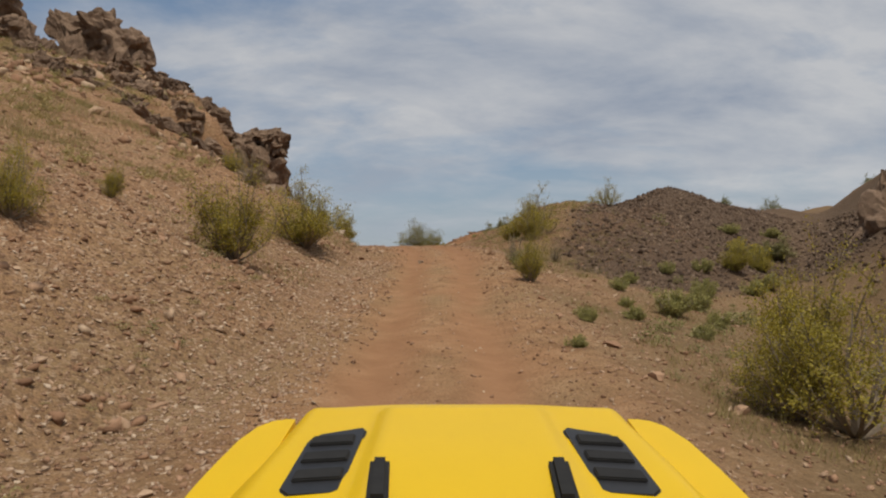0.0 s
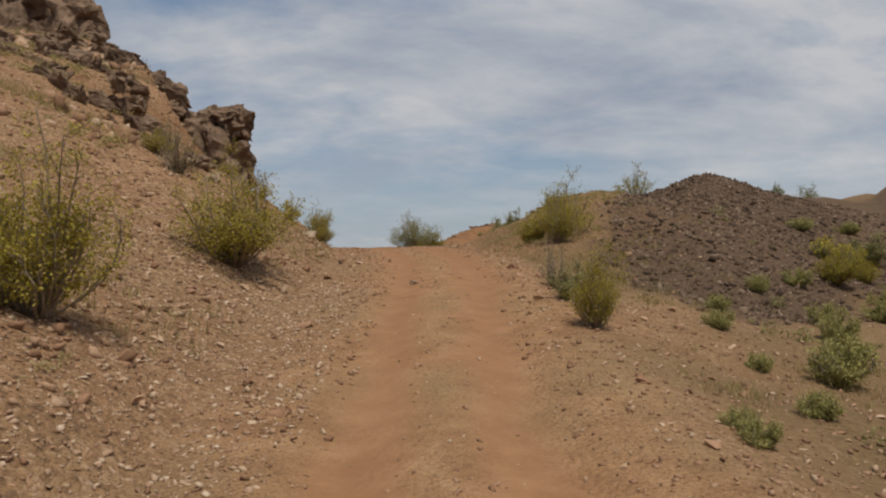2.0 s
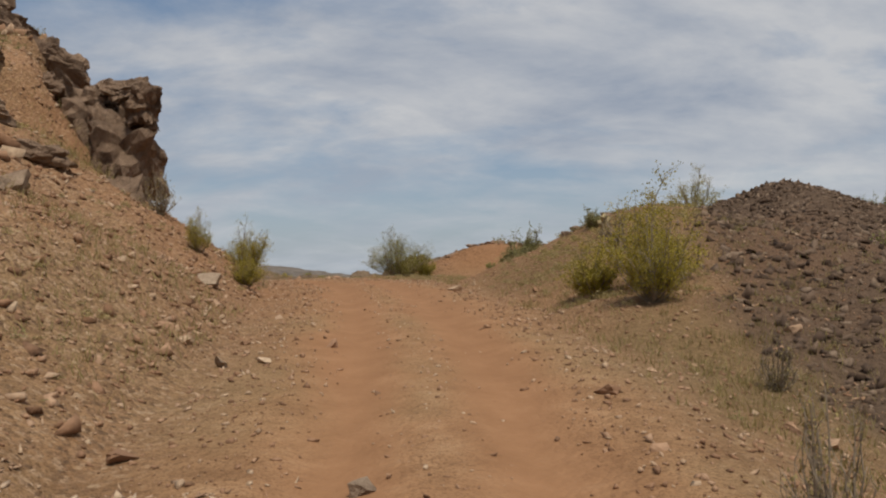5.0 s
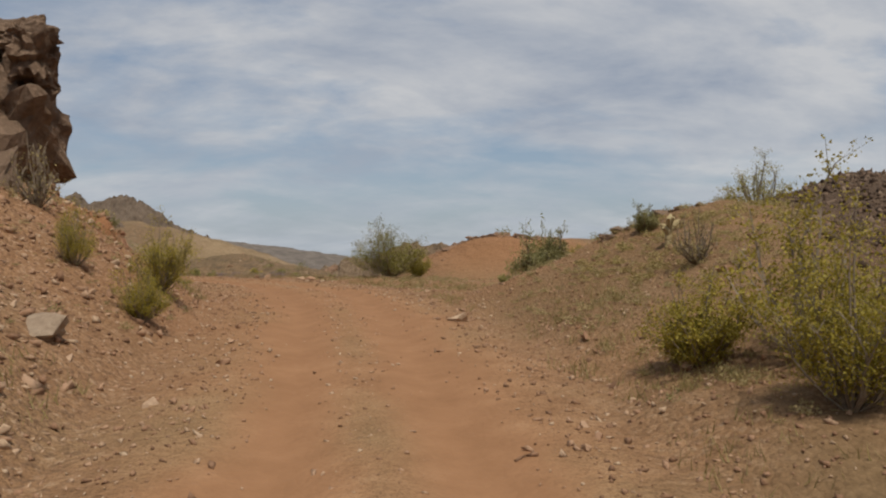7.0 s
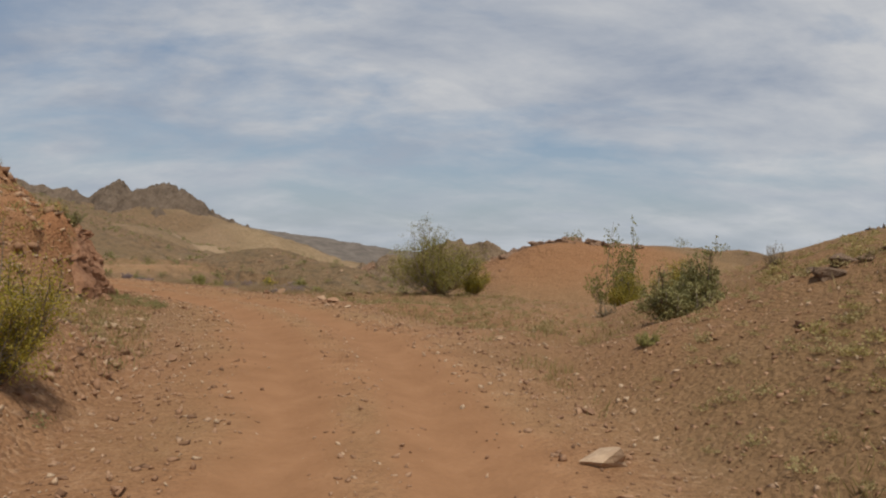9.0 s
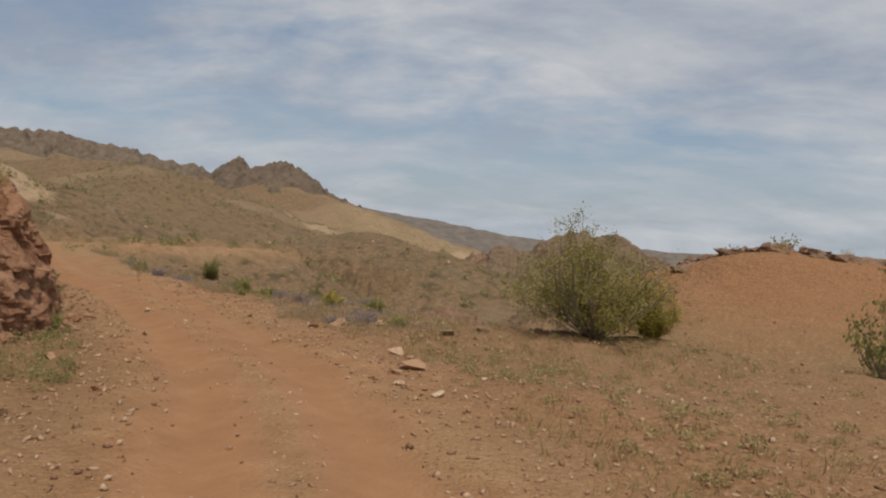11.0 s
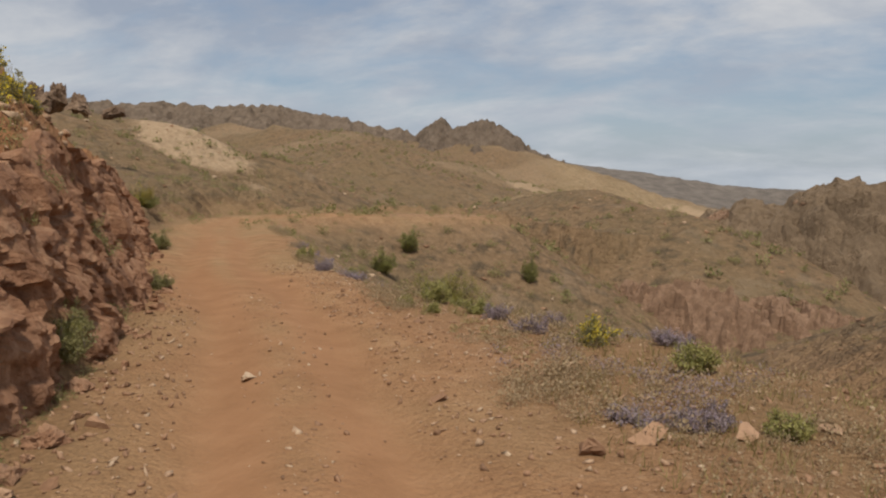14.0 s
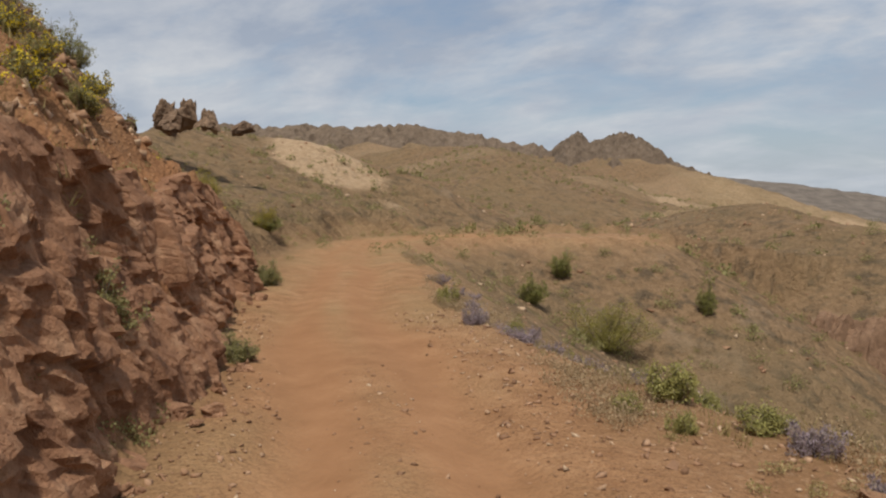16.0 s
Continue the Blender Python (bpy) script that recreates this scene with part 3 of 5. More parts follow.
def leaf(verts, faces, p, rng, size, up=0.3):
    """One small leaf."""
    d = Vector((rng.gauss(0, 1), rng.gauss(0, 1), rng.gauss(up, 0.8))).normalized()
    s = d.orthogonal().normalized() * size * 0.42
    s.rotate(Matrix.Rotation(rng.uniform(0, 6.28), 3, d))
    i = len(verts)
    t = p + d * size
    m = p + d * size * 0.5
    verts.extend([tuple(p - s * 0.6), tuple(m + s * 1.5), tuple(t - s * 0.5)])
    faces.append((i, i + 1, i + 2))


def make_shrub(name, label, category, seed, h, w, stems, twigs, leaves, size, material, bare=0.25, bloom=None, droop=0.0, thick=1.0):
    """A desert shrub: leaning stems from one root, forking twigs, and small leaves along their upper parts."""
    rng = random.Random(seed)
    root = tagged(new(name), label, category)
    sv, sf, lv, lf, bv, bf = [], [], [], [], [], []
    for _ in range(stems):
        az, lean = rng.uniform(0, 6.283), rng.uniform(0.05, 1.0) ** 0.7
        reach = Vector((math.cos(az), math.sin(az), 0)) * w * 0.5 * lean
        top = h * (1 - 0.5 * lean * lean) * rng.uniform(0.6, 1.1) * (0.85 + 0.25 * math.sin(3 * az + seed))
        pts = []
        bend = Vector((rng.gauss(0, 0.06) * w, rng.gauss(0, 0.06) * w, 0))
        for k in range(6):
            f = k / 5
            pts.append(reach * f ** (0.75 + droop) + bend * math.sin(3.1 * f) + Vector((rng.gauss(0, 0.012), rng.gauss(0, 0.012), top * f - droop * 0.2 * h * f * f)))
        tube(sv, sf, pts, (0.011 + 0.007 * h) * thick, 0.004 * thick)
        for _ in range(twigs):
            f = rng.uniform(bare, 1.0)
            k = min(4, int(f * 5))
            p = pts[k].lerp(pts[k + 1], f * 5 - k)
            d = Vector((rng.gauss(0, 0.8), rng.gauss(0, 0.8), rng.uniform(-0.1, 1.2))).normalized()
            ln = rng.uniform(0.14, 0.3) * h * (1.15 - 0.4 * f)
            q = [p, p + d * ln * 0.5 + Vector((rng.gauss(0, 0.01), rng.gauss(0, 0.01), 0.01)), p + d * ln]
            tube(sv, sf, q, 0.005, 0.002)
            for _ in range(leaves):
                g = rng.uniform(0.15, 1.0)
                at = q[0].lerp(q[2], g) + Vector((rng.gauss(0, 1), rng.gauss(0, 1), rng.gauss(0, 1))) * 0.035 * h ** 0.5
                if at.z > 0.02:
                    leaf(lv, lf, at, rng, size * rng.uniform(0.6, 1.3))
            if bloom and rng.random() < 0.5:
                for _ in range(5):
                    leaf(bv, bf, q[2] + Vector((rng.gauss(0, 0.03), rng.gauss(0, 0.03), rng.gauss(0.03, 0.03))), rng, size * 0.9)
    mesh_part("branchwork", sv, sf, TWIG, root, "grey bare branches")
    if lf:
        mesh_part("foliage", lv, lf, material, root)
    if bf:
        mesh_part("blossom", bv, bf, bloom, root, "bright yellow blossom")
    return root


def plant(ob, x, y, sx=1.0, sz=1.0, turn=None, sink=0.04, rng=random.Random(5)):
    m = pose(x, y, height(x, y) - sink, rng.uniform(-4, 4), rng.uniform(-4, 4), rng.uniform(0, 360) if turn is None else turn)
    o = copy_thing(ob, m)
    o.scale = (sx, sx, sz)
    return o


def clear(ob):
    for o in (*ob.children_recursive, ob):
        bpy.data.objects.remove(o)


# rock outcrops on the western hill and about
outcrop("brown weathered rock ledge jutting from the stony hillside", [
    (-8.6, 37.6, 6.9, 1.3, 1.5, 1.7, 20), (-8.0, 37.3, 8.25, 0.8, 1.0, 0.8, 40), (-9.9, 38.6, 8.4, 1.3, 1.4, 1.2, 10), (-10.2, 39.5, 6.9, 1.5, 1.5, 1.7, 70),
    (-9.1, 38.5, 6.4, 0.9, 1.2, 1.5, 15), (-11.0, 38.9, 9.2, 1.0, 0.9, 0.7, 50), (-8.9, 36.5, 5.9, 0.9, 0.7, 1.0, 5), (-8.6, 37.9, 8.9, 0.8, 0.9, 0.5, 80), (-9.6, 37.4, 5.2, 1.1, 0.9, 1.1, 30), (-9.2, 37.4, 5.5, 0.95, 0.9, 1.1, 65), (-9.0, 37.9, 7.6, 1.2, 1.2, 1.3, 55), (-8.4, 38.1, 7.6, 0.8, 1.0, 1.2, 25), (-9.9, 38.0, 6.8, 1.3, 1.2, 1.6, 0), (-10.9, 38.7, 8.0, 1.3, 1.2, 1.4, 35)], CRAG, 3)
outcrop("dark cracked boulders on the hillside edge", [(-12.4, 42.5, 10.7, 0.95, 0.9, 1.1, 10), (-13.5, 42.9, 11.3, 1.1, 0.9, 1.0, 60), (-11.7, 41.6, 9.5, 0.8, 0.9, 0.9, 30), (-12.9, 41.4, 9.6, 0.9, 0.8, 0.8, 50)], CRAG, 5)
outcrop("square dark brown boulder on the hill's crest", [(-15.2, 43.9, 12.6, 1.2, 1.1, 1.2, 12), (-16.6, 44.6, 12.5, 1.0, 0.9, 1.0, 40)], CRAG, 6)
outcrop("tall dark cliff of weathered rock crowning the hill", [
    (-21.6, 52.2, 17.6, 2.0, 2.2, 2.5, 15), (-23.4, 52.6, 18.6, 2.0, 1.9, 2.2, 40), (-20.6, 51.3, 16.2, 1.3, 1.4, 1.5, 65), (-25.4, 52.2, 18.8, 1.8, 1.7, 2.0, 10), (-22.6, 50.9, 15.8, 1.6, 1.3, 1.4, 30), (-24.4, 51.2, 16.4, 2.0, 1.8, 2.1, 70), (-21.4, 51.2, 14.6, 1.8, 1.5, 1.7, 20)], CRAG, 8)
outcrop("dark broken crag high on the hill", [(-27.5, 47, 19.6, 2.2, 1.8, 1.9, 20), (-30.5, 46, 20.3, 2.4, 2.0, 2.2, 60), (-26.0, 44, 16.6, 1.5, 1.4, 1.1, 0), (-26.5, 46.5, 17.0, 2.2, 2.0, 2.2, 35), (-24.4, 46.2, 15.6, 1.6, 1.5, 1.5, 10), (-29.0, 47.2, 18.3, 2.5, 2.0, 2.5, 80), (-28.4, 45.0, 16.6, 1.9, 1.7, 1.8, 5)], CRAG, 9)
outcrop("low brown ledges in the hill slope", [(-14.6, 34.6, 9.0, 1.0, 0.8, 0.7, 30), (-16.8, 35.4, 10.2, 1.3, 0.9, 0.9, 70), (-19.5, 36.0, 11.8, 1.5, 1.0, 1.1, 10), (-13.2, 33.0, 7.6, 0.7, 0.6, 0.5, 10)], CRAG, 10)
outcrop("brown rocks in the slope under the ledge", [(-8.4, 32.6, height(-8.4, 32.6), 0.8, 0.7, 0.5, 30), (-10.2, 33.6, height(-10.2, 33.6), 1.0, 0.8, 0.6, 70), (-9.4, 30.2, height(-9.4, 30.2), 0.6, 0.6, 0.45, 10), (-7.4, 34.8, height(-7.4, 34.8), 0.7, 0.6, 0.6, 10)], CRAG, 15)
outcrop("three dark pointed rocks on a far rise", [(-42.9, 74.4, 9.2, 0.8, 0.8, 1.1, 15), (-41.9, 75.1, 9.2, 0.8, 0.75, 1.15, 50), (-41.0, 75.5, 9.0, 0.7, 0.65, 0.9, 20), (-44.6, 73.4, 8.9, 0.6, 0.6, 0.6, 80), (-39.0, 76.2, 8.6, 0.9, 0.7, 0.4, 20), (-42.2, 74.2, 8.9, 0.8, 0.7, 0.8, 0)], CRAG, 11, point=0.35)


def ridge_sheet(name, label, crest, width, step, slope, amp, scale, material, block=0.0):
    """A rugged crest: a fine sheet over a bent line, falling off to both sides, broken into blocks."""
    crest = np.array(crest, float)
    way = np.concatenate([[0], np.cumsum(np.hypot(*np.diff(crest[:, :2], axis=0).T))])
    w = np.arange(0, way[-1], step)
    v = np.concatenate([-np.arange(width, 0, -step * 1.3), np.arange(0, width, step * 1.3)])
    cx, cy, cz = (np.interp(w, way, crest[:, c])[None, :] for c in range(3))
    d = crest[-1, :2] - crest[0, :2]
    d = d / np.linalg.norm(d)
    x, y = cx - d[1] * v[:, None], cy + d[0] * v[:, None]
    far = np.abs(v)[:, None]
    z = cz - slope * (np.sqrt(far ** 2 + 4) - 2) + amp * (0.35 * ridged(w, 0 * w, scale * 0.55, 4)[None, :] + ridged(x, y, scale, 5)) * np.clip(0.5 + far / (4 * amp + 2), 0, 1) + 0.45 * amp * ridged(x, y, step * 5, 3) + 0.2 * amp * fbm(x, y, step * 3, 2)
    wx, wy = x + 0.5 * scale * fbm(x, y, scale, 3), y + 0.5 * scale * fbm(x + 90, y, scale, 3)
    for size, deep in ((0.4 * scale, 1.0), (0.17 * scale, 0.5)):
        z = z + block * deep * (TABLE[np.floor(wx / size).astype(int) % 256, np.floor(wy / size).astype(int) % 256] - 0.5)
    ends = np.minimum(w, way[-1] - w)[None, :]
    z = z - 0.6 * np.maximum(0, 6 * amp - ends)
    n, m = len(v), len(w)
    i = (np.arange(n - 1)[:, None] * m + np.arange(m - 1)[None, :]).ravel()
    ob = mesh_part(name, np.stack([x, y, z], 2).reshape(-1, 3).tolist(), np.stack([i, i + 1, i + m + 1, i + m], 1).tolist(), material)
    return tagged(ob, label, "mountain ridge", kind="structure")


PEAK_CREST = [(-205, 391, 20), (-187, 395.5, 24.4), (-179, 397.5, 27), (-174, 399, 31), (-170, 400, 32.2), (-167, 401, 31), (-164, 401.5, 28.8), (-157, 403, 29.2), (-153, 404, 31.8), (-148, 405.5, 32.2), (-143, 407, 30.6), (-139, 408, 28.3), (-133, 409.5, 25.6), (-129, 410.5, 22), (-124, 411.7, 17.8), (-114, 414, 13), (-102, 417, 9), (-85, 421, 4)]
JAGGED_CREST = [(-640, 445, 64), (-560, 505, 62), (-530, 527, 59), (-510, 542, 61), (-494, 554, 61), (-478, 566, 63), (-466, 575, 60), (-456, 583, 57), (-449, 588, 61), (-444, 592, 63), (-439, 595, 59), (-429, 603, 61), (-420, 610, 61), (-400, 625, 53.5), (-391, 631, 55.5), (-377, 642, 55.5), (-371, 647, 50), (-361, 654, 45), (-349, 664, 45), (-338, 671, 46.5), (-326, 681, 41), (-290, 700, 28)]
ridge_sheet("mountain_ridge", "dark rocky summit of a distant desert hill", PEAK_CREST, 34, 0.7, 0.62, 3.0, 11, FAR_ROCK, 1.8)
ridge_sheet("mountain_ridge", "jagged dark crest of a distant mountain ridge", JAGGED_CREST, 110, 2.0, 0.55, 7.5, 30, FAR_ROCK, 3.0)
KNOB_CREST = [(-17, 108.5, -3), (-13.2, 110, 0.8), (-11.6, 110.8, 2.7), (-9.8, 111.3, 3.3), (-7.2, 112, 3.5), (-5.9, 112.2, 3.2), (-5.2, 112.4, 4.3), (-3, 112.8, 5.0), (1, 113.6, 5.1), (4.5, 114.4, 4.0), (8, 115.4, 2.2), (13, 117, 0), (20, 119, -2)]
ridge_sheet("rock_knob", "gullied grey-brown rock knob beyond the gully", KNOB_CREST, 26, 0.25, 0.85, 1.0, 5.5, KNOB_ROCK, 0.8)
outcrop("red-brown crag on the knob beyond the gully", [(-11.6, 109.6, 1.2, 1.6, 1.3, 1.5, 15), (-10.4, 110.2, 2.1, 1.7, 1.4, 1.2, 50), (-12.8, 108.8, -0.4, 1.3, 1.2, 1.4, 80), (-8.9, 110.9, 2.5, 1.5, 1.3, 1.0, 30), (-10.2, 109.2, 0.8, 1.3, 1.2, 1.4, 10), (-7.6, 111.3, 2.7, 1.2, 1.1, 0.8, 70), (-4.6, 111.8, 3.6, 1.3, 1.0, 0.7, 0)], BROWN_ROCK, 13)
FACE_CREST = [(-24, 85, -1.6), (-20, 87.3, -1.0), (-17, 89.3, -1.1), (-14.5, 90.4, -1.2), (-11, 91.3, -1.0), (-7, 92.3, -1.5), (-3, 93.6, -2.2), (3, 95, -3.4)]
ridge_sheet("rock_face", "cracked red-brown rock face above the gully", FACE_CREST, 6.5, 0.16, 1.1, 0.6, 2.6, BROWN_ROCK, 0.9)
outcrop("dark rock wall beside the wash", [(15.6, 26.5, 2.6, 1.6, 1.6, 1.7, 15), (17.0, 29.0, 3.6, 1.7, 1.7, 1.9, 50), (16.4, 23.6, 2.6, 1.4, 1.6, 1.5, 80), (18.6, 31.5, 4.4, 1.7, 1.7, 1.9, 30)], CRAG, 14)


def crest_rocks():
    """Low red ledges along the top of the rise."""
    rng = random.Random(25)
    rocks = []
    for k in range(22):
        x, y = 0.9 + 5.6 * k / 21 + rng.uniform(-0.3, 0.3), 60.9 + rng.uniform(-0.5, 0.9)
        q = rng.uniform(0.25, 0.6)
        rocks.append((x, y, height(x, y) - 0.3 * q, q * 1.7, q * 1.2, q * rng.uniform(0.5, 0.8), rng.uniform(0, 180)))
    outcrop("low red-brown ledges along the crest of the rise", rocks, BROWN_ROCK, 26)


crest_rocks()


def rock_bank():
    """The cut face beside the track: a blocky, cracked sheet from its foot to the brow, leaning back."""
    way = np.arange(48.0, 70.0, 0.055)
    v = np.concatenate([np.linspace(0, 1, 52), 1 + np.linspace(0.03, 0.3, 8)])[:, None]
    top = np.interp(way, [48, 49.3, 52, 55, 62, 67, 69, 70], [0.3, 1.4, 1.65, 2.15, 2.2, 2.0, 1.2, 0.2])[None, :]
    top = top + 0.5 * fbm(way, 0 * way, 2.3, 4)[None, :]
    px, py, pz, dx, dy = (np.interp(way, TS, c)[None, :] for c in (TP[:, 0], TP[:, 1], TP[:, 2], TD[:, 0], TD[:, 1]))
    foot = np.interp(way, FOOT_S, FOOT_A)[None, :]
    hv = np.minimum(v, 1) * (top + 0.35) - 0.35
    S, H = way[None, :] + 0 * hv, hv + 0 * way[None, :]
    ws, wh = S + 0.5 * fbm(S, H, 1.1, 3), H + 0.4 * fbm(S + 40, H, 0.9, 3)
    out = 0
    for size, deep, seed in ((1.1, 0.26, 0), (0.5, 0.17, 60), (0.22, 0.08, 120)):
        lean = ws + 0.25 * wh
        out = out + deep * (TABLE[np.floor(lean / size).astype(int) % 256, (np.floor(wh / (0.7 * size)).astype(int) + seed) % 256] - 0.45)
    out = out + 0.22 * ridged(S, H, 1.3, 4) + 0.07 * ridged(S, H, 0.3, 3)
    a = foot + 0.12 + 0.36 * np.maximum(hv, 0) + 1.6 * np.maximum(v - 1, 0) - out * np.clip(1.6 - v, 0, 1)
    x, y = px - dy * a, py + dx * a
    z = pz + hv + 0.1 * fbm(S + 9, H, 0.5, 3) - 0.5 * np.maximum(v - 1, 0)
    n, m = x.shape
    i = (np.arange(n - 1)[:, None] * m + np.arange(m - 1)[None, :]).ravel()
    ob = mesh_part("rock_bank", np.stack([x, y, z], 2).reshape(-1, 3).tolist(), np.stack([i + m, i + m + 1, i + 1, i], 1).tolist(), RED_ROCK)
    tagged(ob, "rough cracked red rock face cut beside the track", "rock bank", kind="structure")


rock_bank()


def bank_rocks():
    """Broken blocks at the foot of the cut bank."""
    rng = random.Random(21)
    rocks = []
    for k in range(90):
        s = rng.uniform(48.4, 68)
        i = int(np.argmin(np.abs(TS - s)))
        a = float(np.interp(s, FOOT_S, FOOT_A)) - 0.35 + 0.7 * rng.random()
        x, y = TP[i, 0] - TD[i, 1] * a, TP[i, 1] + TD[i, 0] * a
        q = 0.06 + 0.16 * rng.random() ** 2.4
        rocks.append((x, y, height(x, y) + 0.1 * q, q, q * rng.uniform(0.6, 1.0), q * rng.uniform(0.5, 0.9), rng.uniform(0, 180)))
    outcrop("broken red blocks fallen at the foot of the bank", rocks, RED_ROCK, 22, "fallen rocks")


bank_rocks()


def hill_rocks():
    """Dark rock breaking through the upper hillside."""
    rng = random.Random(23)
    for k in range(46):
        x, y = rng.uniform(-25, -9.5), rng.uniform(31, 49)
        if y < 31 + 0.35 * (-9.5 - x) and rng.random() < 0.7:
            continue
        if along_track(np.array([x]), np.array([y]))[1][0] > -7.5:
            continue
        q = 0.35 + 0.75 * rng.random() ** 2
        rocks = []
        for j in range(rng.randint(2, 4)):
            a, b = x + rng.gauss(0, 0.9 * q), y + rng.gauss(0, 0.9 * q)
            w = q * rng.uniform(0.6, 1.1)
            rocks.append((a, b, height(a, b) + 0.05 * w, w * 1.15, w, w * rng.uniform(0.6, 1.0), rng.uniform(0, 180)))
        outcrop("brown fractured rock breaking through the hillside", rocks, CRAG, 300 + k)


hill_rocks()

# single stones
STONE_MESHES = []
for k in range(9):
    rng = random.Random(100 + k)
    me = bpy.data.meshes.new("stone")
    bm = rock_bm(rng, (1, rng.uniform(0.6, 0.95), rng.uniform(0.45, 0.75)), 1, 0.25)
    bm.to_mesh(me)
    bm.free()
    STONE_MESHES.append(me)


def stone(x, y, size, material, label, group, rng, sink=0.25):
    key = "stone_" + material.name
    me = rng.choice(STONE_MESHES)
    if me.materials:
        if me.materials[0] != material:
            me = next((m for m in bpy.data.meshes if m.name.startswith(key)), None)
            if me is None:
                me = rng.choice(STONE_MESHES[:5]).copy()
                me.name = key
                me.materials.clear()
                me.materials.append(material)
    else:
        me.materials.append(material)
    ob = tagged(new("stone", me), label, "stone", group)
    ob.matrix_world = pose(x, y, height(x, y) + size * (0.5 - sink) * 0.6, rng.uniform(-15, 15), rng.uniform(-15, 15), rng.uniform(0, 360))
    ob.scale = (size, size, size)
    return ob


rng = random.Random(31)
for x, y, size in ((0.5, 34.65, 0.3), (-8.6, 48.9, 0.13), (-6.1, 51.2, 0.2), (-8.0, 51.5, 0.12), (-1.4, 26.0, 0.12), (2.4, 8.7, 0.14), (-10.0, 51.4, 0.1), (1.2, 14.6, 0.1), (1.8, 14.0, 0.12), (-4.4, 48.6, 0.18), (-3.9, 47.5, 0.2), (-12.3, 56.7, 0.1), (2.0, 31.4, 0.14), (-2.6, 12.9, 0.16), (-1.5, 13.2, 0.12), (-1.9, 16.9, 0.13)):
    stone(x, y, size, STONES, "angular brown stone lying by the track", "stones along the track", rng)
for x, y, size in ((-4.0, 29.7, 0.42), (-6.2, 27.5, 0.5), (-6.0, 26.6, 0.35), (-4.1, 51.4, 0.2), (6.2, 17.0, 0.3), (3.6, 14.5, 0.16), (-3.6, 52.3, 0.18), (-0.58, 21.1, 0.14), (-2.4, 24.5, 0.16)):
    stone(x, y, size, PALE_ROCK, "pale weathered boulder half sunk in the soil", "pale boulders", rng, 0.25)
for k in range(14):
    f = k / 13
    x, y = 3.75 + 1.9 * f + rng.uniform(-0.1, 0.1), 38.3 - 0.7 * f + rng.uniform(-0.25, 0.25)
    stone(x, y, rng.uniform(0.1, 0.2) + 0.14 * (k in (1, 2, 8)), CRAG, "dark boulder on the rise beside the track", "dark boulders on the rise", rng, 0.3)
count = 0
while count < 170:
    y = rng.uniform(4, 58)
    i = int(np.argmin(np.abs(TS - y)))
    a = rng.choice((-1, 1)) * (1.5 + abs(rng.gauss(0, 3.0)))
    x, yy = TP[i, 0] + TD[i, 1] * a, TP[i, 1] - TD[i, 0] * a
    stone(x, yy, rng.uniform(0.06, 0.12) * (1.5 if rng.random() < 0.15 else 1), STONES, "loose brown stone on the stony ground", "loose stones", rng)
    count += 1


# gravel and broken rock, too many to count
def scatter(name, label, category, pts, sizes, material, seed, flat=0.65):
    r = np.random.RandomState(seed)
    base = []
    for k in range(6):
        bm = rock_bm(random.Random(seed * 10 + k), (1, 0.8, flat), 0, 0.2)
        v = np.array([q.co[:] for q in bm.verts])
        f = np.array([[l.index for l in q.verts] for q in bm.faces])
        bm.free()
        base.append((v, f))
    vs, fs, n = [], [], 0
    kind = r.randint(0, 6, len(pts))
    for k, (v, f) in enumerate(base):
        p, s = pts[kind == k], sizes[kind == k]
        ang, tilt = r.rand(len(p)) * 6.283, (r.rand(len(p)) - 0.5) * 1.2
        c, sn, ct, st = np.cos(ang), np.sin(ang), np.cos(tilt), np.sin(tilt)
        x = v[None, :, 0] * ct[:, None] + v[None, :, 2] * st[:, None]
        z = -v[None, :, 0] * st[:, None] + v[None, :, 2] * ct[:, None]
        X = x * c[:, None] - v[None, :, 1] * sn[:, None]
        Y = x * sn[:, None] + v[None, :, 1] * c[:, None]
        w = np.stack([X, Y, z], 2) * s[:, None, None] + p[:, None, :]
        vs.append(w.reshape(-1, 3))
        fs.append((f[None] + (n + np.arange(len(p)) * len(v))[:, None, None]).reshape(-1, 3))
        n += len(p) * len(v)
    co, fc = np.concatenate(vs), np.concatenate(fs)
    me = bpy.data.meshes.new(name)
    me.vertices.add(len(co))
    me.vertices.foreach_set("co", co.ravel())
    me.loops.add(fc.size)
    me.loops.foreach_set("vertex_index", fc.ravel())
    me.polygons.add(len(fc))
    me.polygons.foreach_set("loop_start", np.arange(len(fc)) * 3)
    me.update(calc_edges=True)
    me.materials.append(material)
    return tagged(new(name, me), label, category, kind="stuff")


def beside_track(r, n, s0, s1, spread, inner, side=0):
    s = r.uniform(s0, s1, n)
    a = inner + np.abs(r.normal(0, spread, n))
    a = a * (r.choice([-1, 1], n) if side == 0 else side)
    i = np.searchsorted(TS, s).clip(0, len(TS) - 1)
    b = s - TS[i]
    return TP[i, 0] + TD[i, 1] * a + TD[i, 0] * b, TP[i, 1] - TD[i, 0] * a + TD[i, 1] * b


def grounded(x, y, lift):
    h, m = terrain(x, y)
    return np.stack([x, y, h + lift], 1), m


